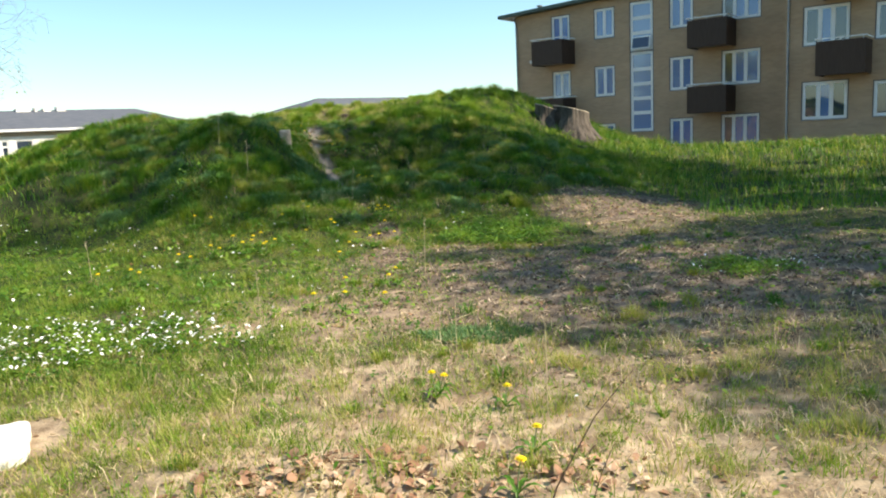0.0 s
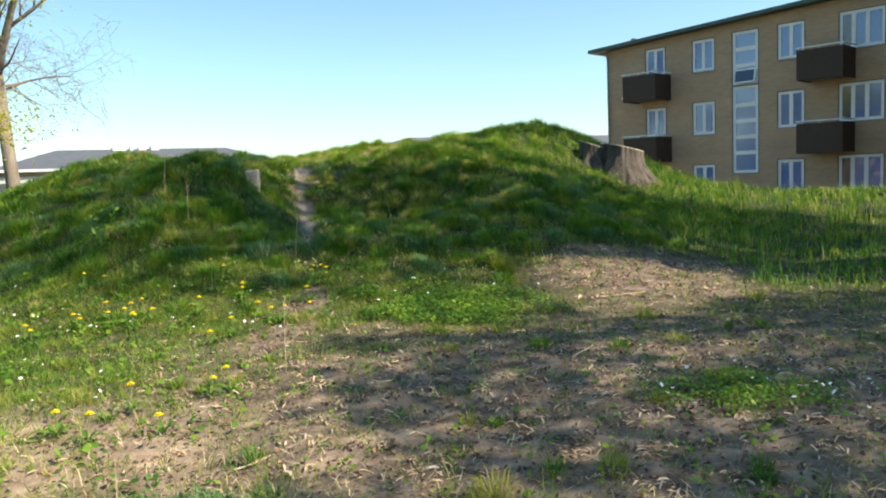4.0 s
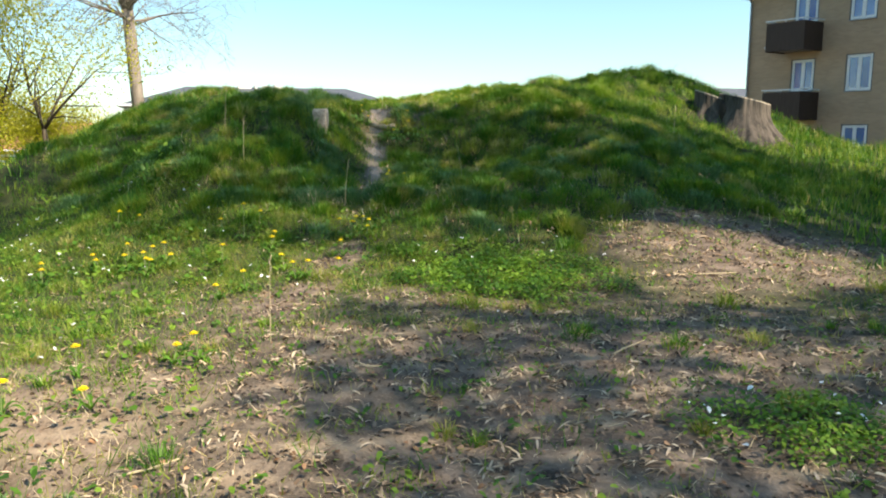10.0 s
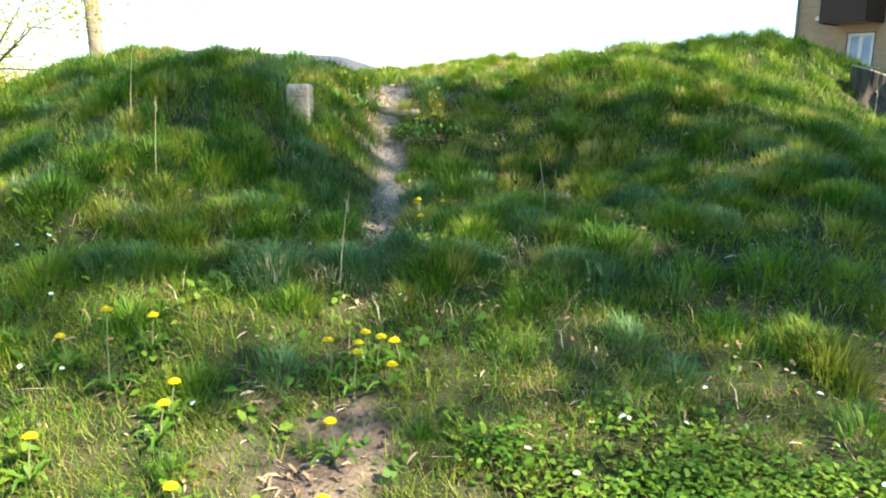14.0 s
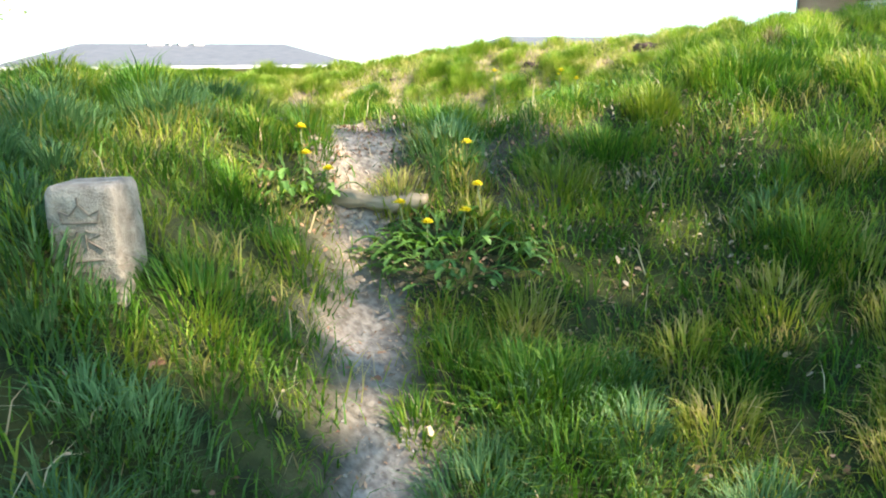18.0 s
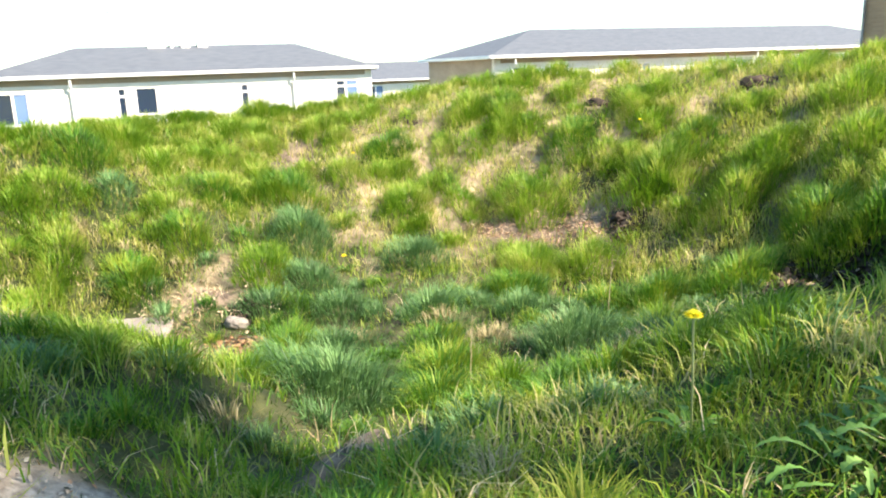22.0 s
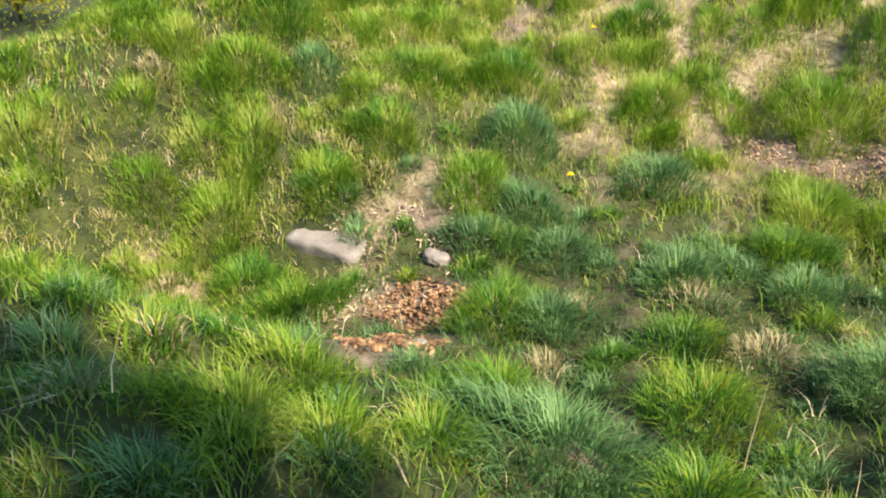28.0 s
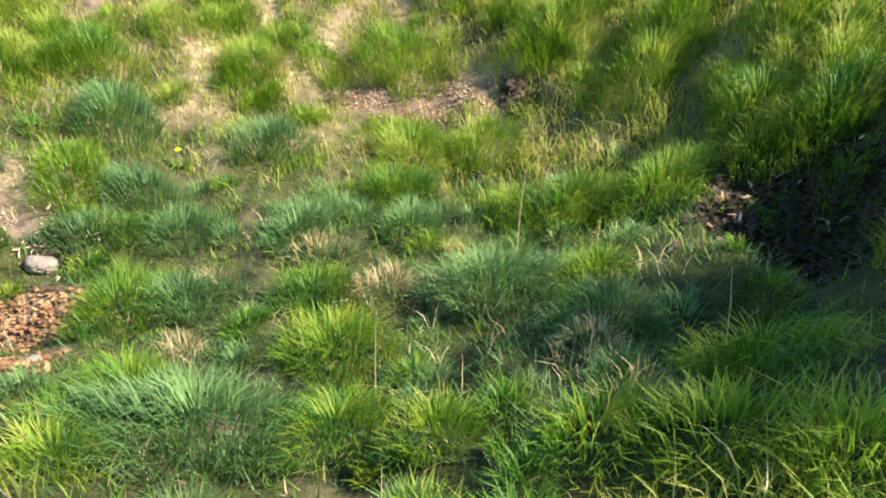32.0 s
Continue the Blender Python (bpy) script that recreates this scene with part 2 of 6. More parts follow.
def part(name, bm, mat, parent=None, label="", smooth=False):
    me = mesh_of(bm, name)
    me.materials.append(mat)
    if smooth:
        me.polygons.foreach_set("use_smooth", [True] * len(me.polygons))
    ob = new(name, me)
    if parent is not None:
        ob.parent = parent
    if label:
        ob["label"] = label
    return ob


def thing(name, m, label, category, group="", kind=""):
    ob = new(name)
    ob.matrix_world = m
    return tagged(ob, label, category, group, kind)


def box(x0, x1, y0, y1, z0, z1, bevel=0.0, bm=None):
    bm = bm or bmesh.new()
    r = bmesh.ops.create_cube(bm, size=1.0)
    bmesh.ops.scale(bm, vec=(x1 - x0, y1 - y0, z1 - z0), verts=r["verts"])
    bmesh.ops.translate(bm, vec=((x0 + x1) / 2, (y0 + y1) / 2, (z0 + z1) / 2), verts=r["verts"])
    if bevel:
        bmesh.ops.bevel(bm, geom=[e for e in bm.edges if any(v in r["verts"] for v in e.verts)], offset=bevel, segments=2, affect="EDGES")
    return bm


def tube(points, radii, sides=8, bm=None, cap=True):
    """A tapered tube along points."""
    bm = bm or bmesh.new()
    rings = []
    side = None
    for k, p in enumerate(points):
        p = Vector(p)
        d = (Vector(points[min(k + 1, len(points) - 1)]) - Vector(points[max(k - 1, 0)])).normalized()
        if side is None:
            side = d.orthogonal().normalized()
        side = (side - d * side.dot(d)).normalized()
        up = d.cross(side)
        rings.append([bm.verts.new(p + (side * math.cos(2 * math.pi * i / sides) + up * math.sin(2 * math.pi * i / sides)) * radii[k]) for i in range(sides)])
    for a, b in zip(rings, rings[1:]):
        for i in range(sides):
            bm.faces.new((a[i], a[(i + 1) % sides], b[(i + 1) % sides], b[i]))
    if cap:
        bm.faces.new(rings[0][::-1])
        bm.faces.new(rings[-1])
    return bm


# ---- ground: a ring mound round a hollow ----
CREST_AT = np.radians([-180, -150, -125, -105, -90, -75, -55, -30, 0, 40, 90, 135])
CREST_H = [2.27, 1.75, 2.11, 1.99, 2.11, 1.97, 2.03, 1.93, 2.35, 2.58, 2.49, 2.10]
CREST_R = [4.64, 4.98, 4.44, 4.41, 5.62, 4.62, 4.22, 3.80, 4.58, 4.90, 5.19, 5.30]
FOOT_W = [3.26, 4.79, 4.16, 4.76, 4.73, 5.89, 6.87, 5.88, 5.08, 4.11, 3.92, 4.00]
HILLS = [(0.63, -5.97, 11.28, 1.30, 1.30), (0.35, -0.43, 17.25, 2.19, 1.72), (-0.86, -0.95, 12.83, 1.76, 1.18), (-1.00, -6.45, 17.62, 1.46, 1.49), (0.22, 1.45, 16.8, 1.0, 1.0), (0.17, 2.0, 18.0, 0.9, 0.75),
         # smaller swells and dips
         (-0.15, -1.3, 11.6, 1.15, 1.15), (-0.31, -2.6, 11.3, 1.15, 1.15), (0.15, -0.5, 12.4, 1.15, 1.15), (-0.23, 1.4, 16.6, 1.15, 1.15), (-0.19, 2.2, 18.4, 1.15, 1.15), (0.06, -2.7, 13.9, 1.15, 1.15), (-0.15, -1.7, 14.8, 1.15, 1.15), (-0.09, -4.2, 13.6, 1.15, 1.15), (-0.20, -3.2, 20.9, 1.15, 1.15), (-0.12, -1.7, 19.2, 1.15, 1.15), (-0.18, -6.6, 20.6, 1.15, 1.15), (-0.06, -3.4, 17.4, 1.15, 1.15), (-0.10, 0.9, 10.9, 1.15, 1.15), (-0.08, -5.6, 11.2, 1.15, 1.15),
         # a dug-out pit under the eastern rim, with a steep bank behind it
         (-0.72, -0.82, 18.1, 0.42, 0.58), (-0.62, -1.38, 17.2, 0.48, 0.42), (0.10, -0.1, 18.1, 0.40, 0.80), (0.15, -0.5, 20.1, 0.70, 0.80),
         # the marker stone's hump, the step's riser
         (0.15, -2.45, 12.6, 0.40, 0.35), (-0.10, -2.15, 13.62, 0.30, 0.28), (-0.10, -1.95, 13.28, 0.25, 0.20)]
HOLLOW = (-3.08, 18.56, 0.87)


def ease(u):
    u = np.clip(u, 0, 1)
    return u * u * (3 - 2 * u)


def round_about(values, a):
    k, v = np.append(CREST_AT, CREST_AT[0] + 2 * np.pi), np.append(values, values[0])
    a = (a - k[0]) % (2 * np.pi) + k[0]
    i = np.clip(np.searchsorted(k, a, side="right") - 1, 0, len(values) - 1)
    u = ease((a - k[i]) / (k[i + 1] - k[i]))
    return v[i] * (1 - u) + v[i + 1] * u


def lumps(x, y, size, seed):
    """Soft uneven relief between -1 and 1 from a few crossed waves."""
    rng = np.random.RandomState(seed)
    total = 0
    for _ in range(7):
        a, p, q = rng.uniform(0, 6.28), rng.uniform(0, 6.28), rng.uniform(0.7, 1.5)
        total = total + np.sin((x * np.cos(a) + y * np.sin(a)) * 6.28 / size * q + p + 1.3 * np.sin((x * np.sin(a) - y * np.cos(a)) * 4.1 / size + p * 2))
    return total / 4.0


TRAIL = [(1.2, 6.0), (0.2, 7.2), (-0.62, 8.3), (-0.85, 9.3), (-1.03, 10.6), (-1.45, 11.9), (-1.7, 12.72), (-1.95, 13.25), (-2.12, 13.8), (-2.6, 14.4), (-3.2, 15.6), (-3.6, 17.0), (-4.4, 19.2), (-5.2, 20.4), (-5.8, 21.3), (-6.3, 22.3)]


def to_trail(x, y):
    best = np.full(np.shape(x), 99.0)
    for (ax, ay), (bx, by) in zip(TRAIL, TRAIL[1:]):
        ux, uy = bx - ax, by - ay
        k = np.clip(((x - ax) * ux + (y - ay) * uy) / (ux * ux + uy * uy), 0, 1)
        best = np.minimum(best, np.hypot(x - ax - k * ux, y - ay - k * uy))
    return best


def height(x, y):
    x, y = np.asarray(x, float), np.asarray(y, float)
    cx, cy, low = HOLLOW
    dx, dy = x - cx, y - cy
    r, a = np.hypot(dx, dy), np.arctan2(dy, dx)
    H, W, R = round_about(CREST_H, a), round_about(FOOT_W, a), round_about(CREST_R, a)
    base = 0.28 * ease((y - 1.02) / 8) + 0.60 * np.exp(-((y - 18.56) / 4.67) ** 2) * ease((x - 3) / 3)
    base = base - 2.4 * ease((y - 24) / 12)
    inside = low + (H - low) * ease((r - 0.15 * R) / (0.85 * R))
    outside = base + (H - base) * (1 - ease((r - R) / W))
    h = np.where(r < R, inside, np.maximum(outside, base))
    for g, gx, gy, sx, sy in HILLS:
        h = h + g * np.exp(-((x - gx) / sx) ** 2 - ((y - gy) / sy) ** 2)
    near = np.exp(-(np.maximum(0, np.hypot(x + 1, y - 12) - 14) / 8) ** 2)
    wild = ease((r < 12) * (12 - r) / 5)
    t = to_trail(x, y)
    bare = np.exp(-(t / 0.17) ** 2)
    h = h + near * (0.02 * lumps(x, y, 1.7, 3) + 0.010 * lumps(x, y, 0.45, 5)) + wild * (0.034 * lumps(x, y, 0.9, 8) + 0.035 * ease((5.6 - r) / 0.8) * lumps(x, y, 0.42, 9)) * (1 - bare) - 0.05 * bare * wild
    return h


def ground_z(x, y):
    return float(height(np.array([x]), np.array([y]))[0])


def grow(lo, hi, step, far):
    mid = list(np.arange(lo, hi + 1e-6, step))
    left, right, d = [], [], step
    while mid[0] - sum(left) > -far and len(left) < 60:
        d *= 1.25
        left.append(d)
    d = step
    while mid[-1] + sum(right) < far and len(right) < 60:
        d *= 1.25
        right.append(d)
    a = [mid[0] - sum(left[: k + 1]) for k in range(len(left))][::-1]
    b = [mid[-1] + sum(right[: k + 1]) for k in range(len(right))]
    return np.array(a + mid + b)


gx, gy = grow(-11, 9, 0.1, 1500), grow(-2, 25, 0.1, 1500)
X, Y = np.meshgrid(gx, gy)
Z = height(X, Y)
nx, ny = len(gx), len(gy)
idx = np.arange(nx * ny).reshape(ny, nx)
quads = np.stack([idx[:-1, :-1], idx[:-1, 1:], idx[1:, 1:], idx[1:, :-1]], -1).reshape(-1, 4)
me = bpy.data.meshes.new("ground")
me.from_pydata(np.stack([X.ravel(), Y.ravel(), Z.ravel()], -1).tolist(), [], quads.tolist())
me.polygons.foreach_set("use_smooth", [True] * len(me.polygons))


TRODDEN = [(-5.96, 21.4), (-5.6, 20.9), (-4.96, 20.4), (-4.43, 19.65), (-4.0, 18.9), (-3.4, 17.5), (-2.9, 16.3)]


def bareness(x, y):
    """Where grass is worn off: the clearing before the mound and the trodden path."""
    t = to_trail(x, y)
    path = np.exp(-(t / (0.135 + 0.12 * ease((10.6 - y) / 1.2))) ** 2) * (0.95 + 0.3 * lumps(x, y, 0.5, 21)) * (0.3 * ease((y - 8) / 1) + 0.7 * ease((y - 10.4) / 0.9)) * (1 - 0.85 * ease((y - 14.2) / 0.8))
    clear = ease(1.35 - np.hypot((x - 2.0) / 3.5, (y - 7.1) / 2.5) + 0.25 * lumps(x, y, 1.6, 22))
    spot = ease(1.35 - np.hypot((x - 2.8) / 1.5, (y - 11.2) / 0.5) + 0.3 * lumps(x, y, 0.9, 26))
    spot = np.maximum(spot, ease(1.3 - np.hypot((x - 2.6) / 1.3, (y - 10.4) / 0.9) + 0.25 * lumps(x, y, 1.3, 23)))
    floor_ = 0.0
    for px, py, rx, ry in ((-4.86, 17.86, 0.24, 0.26), (-4.5, 17.25, 0.17, 0.36), (-4.42, 16.9, 0.13, 0.2), (-2.2, 13.95, 0.14, 0.22), (-3.1, 20.74, 0.72, 0.2), (-3.0, 15.9, 0.1, 0.4), (-0.5, 8.3, 0.3, 0.55), (-0.62, 9.4, 0.17, 0.4), (-5.9, 21.4, 0.16, 0.5), (-2.7, 14.2, 0.5, 0.24), (-1.82, 14.72, 0.32, 0.2), (-3.1, 14.78, 0.45, 0.17), (-1.92, 13.15, 0.08, 0.2), (-5.3, 18.55, 0.2, 0.1), (-2.35, 20.7, 0.1, 0.3), (-3.4, 16.95, 0.1, 0.12), (-0.95, 22.14, 0.28, 0.12), (-2.69, 22.5, 0.16, 0.1), (-4.89, 22.27, 0.14, 0.1)):
        floor_ = np.maximum(floor_, ease(1.6 - np.hypot((x - px) / rx, (y - py) / ry) + 0.25 * lumps(x, y, 0.35, 24)))
    for (ax, ay), (bx, by) in zip(TRODDEN, TRODDEN[1:]):
        f = np.clip(((x - ax) * (bx - ax) + (y - ay) * (by - ay)) / ((bx - ax) ** 2 + (by - ay) ** 2), 0, 1)
        away = np.hypot(x - ax - f * (bx - ax), y - ay - f * (by - ay))
        floor_ = np.maximum(floor_, 0.35 * ease(1.4 - away / 0.08 + 0.8 * lumps(x, y, 0.4, 25)))
    worn = 0.32 * ease(1.35 - np.hypot((x + 1.65) / 0.6, (y - 14.1) / 0.36) + 0.35 * lumps(x, y, 0.5, 27))
    return np.clip(np.maximum(np.maximum(np.maximum(path, worn), np.maximum(clear * 0.9, spot)), floor_), 0, 1)


def dryness(x, y):
    """Pale straw: the near foreground, strips in the clearing and the sunny far bank."""
    d = ease(1.2 - np.hypot((x - 0.1) / 2.7, (y - 3.2) / 2.8) + 0.3 * lumps(x, y, 1.2, 31))
    d = np.maximum(d, ease(1.2 - np.hypot((x + 0.8) / 1.5, (y - 6.1) / 0.9) + 0.3 * lumps(x, y, 0.9, 32)))
    d = np.maximum(d, ease(1.3 - np.hypot((x + 5.3) / 0.35, (y - 18.9) / 0.3)) * 0.8)
    for px, py, rx, ry in ((-5.55, 18.4, 0.2, 0.24), (-5.3, 17.75, 0.22, 0.4), (-6.4, 17.4, 0.3, 0.2), (-2.1, 4.1, 1.1, 0.6)):
        d = np.maximum(d, 0.85 * ease(1.3 - np.hypot((x - px) / rx, (y - py) / ry) + 0.3 * lumps(x, y, 0.4, 36)))
    far = ease((y - 19) / 2) * ease((x + 7) / 2) * (0.42 + 0.5 * lumps(x, y, 0.8, 33))
    return np.clip(np.maximum(d, far), 0, 1)


def dustiness(x, y):
    """Pale dry dust where the path crosses the crest."""
    return np.clip(bareness(x, y) ** 2 * ease((y - 10.6) / 0.9) * ease((15.6 - y) / 0.8) * ease((-0.5 - x) / 0.4), 0, 1)


def strawiness(x, y):
    """Patches of trampled straw over the bare soil of the clearing."""
    inside = ease(1.2 - np.hypot((x - 1.6) / 5.0, (y - 6.3) / 4.3))
    return np.clip(inside * ease((lumps(x, y, 0.42, 34) + 0.4 * lumps(x, y, 0.13, 35) - 0.2) / 0.6) * 0.7, 0, 1)


for name_, fn in (("bare", bareness), ("dry", dryness), ("dusty", dustiness), ("strawy", strawiness)):
    at = me.attributes.new(name_, "FLOAT", "POINT")
    at.data.foreach_set("value", fn(X.ravel(), Y.ravel()).astype(np.float32))


def ground_material():
    m = material("soil_and_turf", (0.055, 0.041, 0.032), (0.27, 0.205, 0.155), 7.0, 0.95, 1.0, fine=55.0)
    n, l = m.node_tree.nodes, m.node_tree.links
    b = n["Principled BSDF"]
    soil = b.inputs["Base Color"].links[0].from_socket

    def noisy(scale, c1, c2):
        no = n.new("ShaderNodeTexNoise")
        no.inputs["Scale"].default_value, no.inputs["Detail"].default_value = scale, 6.0
        co = n.new("ShaderNodeTexCoord")
        l.new(co.outputs["Object"], no.inputs["Vector"])
        rp = n.new("ShaderNodeValToRGB")
        rp.color_ramp.elements[0].position, rp.color_ramp.elements[1].position = 0.35, 0.65
        rp.color_ramp.elements[0].color, rp.color_ramp.elements[1].color = (*c1, 1), (*c2, 1)
        l.new(no.outputs[0], rp.inputs[0])
        return rp.outputs[0]

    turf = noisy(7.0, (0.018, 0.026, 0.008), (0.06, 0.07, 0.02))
    straw = noisy(9.0, (0.24, 0.17, 0.11), (0.54, 0.42, 0.28))
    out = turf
    dusty = noisy(38.0, (0.20, 0.165, 0.135), (0.46, 0.40, 0.335))
    for key, colour in (("dry", straw), ("bare", soil), ("dusty", dusty), ("strawy", straw)):
        at = n.new("ShaderNodeAttribute")
        at.attribute_name = key
        mx = n.new("ShaderNodeMix")
        mx.data_type = "RGBA"
        l.new(at.outputs["Fac"], mx.inputs[0])
        l.new(out, mx.inputs[6])
        l.new(colour, mx.inputs[7])
        out = mx.outputs[2]
    l.new(out, b.inputs["Base Color"])
    return m


me.materials.append(ground_material())
ground = tagged(new("ground", me), "grassy ring mound of earth with a worn path and clearing", "ground", kind="structure")

# ---- buildings ----


def wall_sheet(length, z0, z1, thick, openings, bm=None):
    """A wall along x with its outer face at y = 0, with openings (x0, x1, z0, z1) cut through it."""
    bm = bm or bmesh.new()
    xs = sorted({0.0, length, *[o[0] for o in openings], *[o[1] for o in openings]})
    zs = sorted({z0, z1, *[o[2] for o in openings], *[o[3] for o in openings]})
    xs, zs = [x for x in xs if 0 <= x <= length], [z for z in zs if z0 <= z <= z1]

    def void(i, j):
        if not (0 <= i < len(xs) - 1 and 0 <= j < len(zs) - 1):
            return True
        cx, cz = (xs[i] + xs[i + 1]) / 2, (zs[j] + zs[j + 1]) / 2
        return any(o[0] < cx < o[1] and o[2] < cz < o[3] for o in openings)

    def face(*ps):
        bm.faces.new([bm.verts.new(p) for p in ps])

    for i in range(len(xs) - 1):
        for j in range(len(zs) - 1):
            if void(i, j):
                continue
            a, b, c, d, t = xs[i], xs[i + 1], zs[j], zs[j + 1], thick
            face((a, 0, c), (b, 0, c), (b, 0, d), (a, 0, d))
            face((b, t, c), (a, t, c), (a, t, d), (b, t, d))
            if void(i - 1, j):
                face((a, t, c), (a, 0, c), (a, 0, d), (a, t, d))
            if void(i + 1, j):
                face((b, 0, c), (b, t, c), (b, t, d), (b, 0, d))
            if void(i, j - 1):
                face((a, t, c), (b, t, c), (b, 0, c), (a, 0, c))
            if void(i, j + 1):
                face((a, 0, d), (b, 0, d), (b, t, d), (a, t, d))
    return bm


def window(parent, x0, x1, z0, z1, columns, rows=(1.0,), inset=0.055, glass=None, bar=0.075, y=0.0, casing=False):
    """A framed window in a wall's opening; columns and rows share out its panes."""
    glass = glass or M_GLASS
    f0, f1 = y + inset - 0.03, y + inset + 0.05
    cs, rs = [x0 + bar], [z0 + bar]
    for c in columns:
        cs.append(cs[-1] + c / sum(columns) * (x1 - x0 - 2 * bar))
    for r in rows:
        rs.append(rs[-1] + r / sum(rows) * (z1 - z0 - 2 * bar))
    bm = bmesh.new()
    loops = [[bm.verts.new((px, py, pz)) for px, pz in ((x0 + e, z0 + e), (x1 - e, z0 + e), (x1 - e, z1 - e), (x0 + e, z1 - e))] for e, py in ((0, f0), (bar, f0), (bar, f1), (0, f1))]
    for a, b in zip(loops, loops[1:] + loops[:1]):
        for k in range(4):
            bm.faces.new((a[k], a[(k + 1) % 4], b[(k + 1) % 4], b[k]))
    bmesh.ops.recalc_face_normals(bm, faces=bm.faces)
    w = part("window", bm, M_WHITE, parent)
    if casing:
        e0, e1 = y - 0.012, y + 0.02
        bm = bmesh.new()
        loops = [[bm.verts.new((px, py, pz)) for px, pz in ((x0 - e, z0 - e), (x1 + e, z0 - e), (x1 + e, z1 + e), (x0 - e, z1 + e))] for e, py in ((0.035, e0), (0.004, e0), (0.004, e1), (0.035, e1))]
        for a, b in zip(loops, loops[1:] + loops[:1]):
            for k in range(4):
                bm.faces.new((a[k], a[(k + 1) % 4], b[(k + 1) % 4], b[k]))
        bmesh.ops.recalc_face_normals(bm, faces=bm.faces)
        part("casing", bm, M_CASING, w, "dark blue-grey outer casing")
    for c in cs[1:-1]:
        part("mullion", box(c - bar * 0.7, c + bar * 0.7, f0 + 0.002, f1 - 0.002, z0 + bar, z1 - bar), M_WHITE, w)
    for r in rs[1:-1]:
        part("transom", box(x0 + bar, x1 - bar, f0 + 0.004, f1 - 0.004, r - bar * 0.7, r + bar * 0.7), M_WHITE, w)
    for i in range(len(cs) - 1):
        for j in range(len(rs) - 1):
            part("pane", box(cs[i], cs[i + 1], f0 + 0.03, f0 + 0.045, rs[j], rs[j + 1]), glass[(i + 2 * j) % len(glass)] if isinstance(glass, list) else glass, w)
    sill = part("window_sill", box(x0 - 0.03, x1 + 0.03, y - 0.06, y + inset, z0 - 0.05, z0 - 0.002, 0.008), M_METAL, w)
    return w


def balcony(parent, x0, x1, z0, z1, depth, mat, y=0.0, rail=True):
    t = 0.05
    body = bmesh.new()
    box(x0, x1, y - depth, y - depth + t, z0, z1, 0.01, body)
    b = part("balcony", body, mat, parent)
    part("balcony_side", box(x0, x0 + t, y - depth + t, y, z0, z1, 0.008), mat, b)
    part("balcony_side", box(x1 - t, x1, y - depth + t, y, z0, z1, 0.008), mat, b)
    part("balcony_floor", box(x0 + t, x1 - t, y - depth + t, y, z0 + 0.05, z0 + 0.20), M_CONCRETE, b)
    if rail:
        bm = tube([(x0 - 0.02, y, z1 + 0.09), (x0 - 0.02, y - depth - 0.02, z1 + 0.09), (x1 + 0.02, y - depth - 0.02, z1 + 0.09), (x1 + 0.02, y, z1 + 0.09)], [0.025] * 4, 6)
        for px in (x0 + 0.1, (x0 + x1) / 2, x1 - 0.1):
            tube([(px, y - depth + 0.02, z1 - 0.02), (px, y - depth + 0.0, z1 + 0.09)], [0.015, 0.015], 5, bm)
        part("hand_rail", bm, M_WHITE, b)
    return b


def downpipe(parent, x, z0, z1, y=-0.08, mat=None):
    part("downpipe", tube([(x, y, z0), (x, y, z1 - 0.25), (x, y - 0.25, z1)], [0.045] * 3, 8), mat or M_METAL, parent)


GLASSES = [M_GLASS, M_GLASS_SKY, M_GLASS]
M_CASING = plain("blue_grey_paint", (0.05, 0.065, 0.09), 0.6)


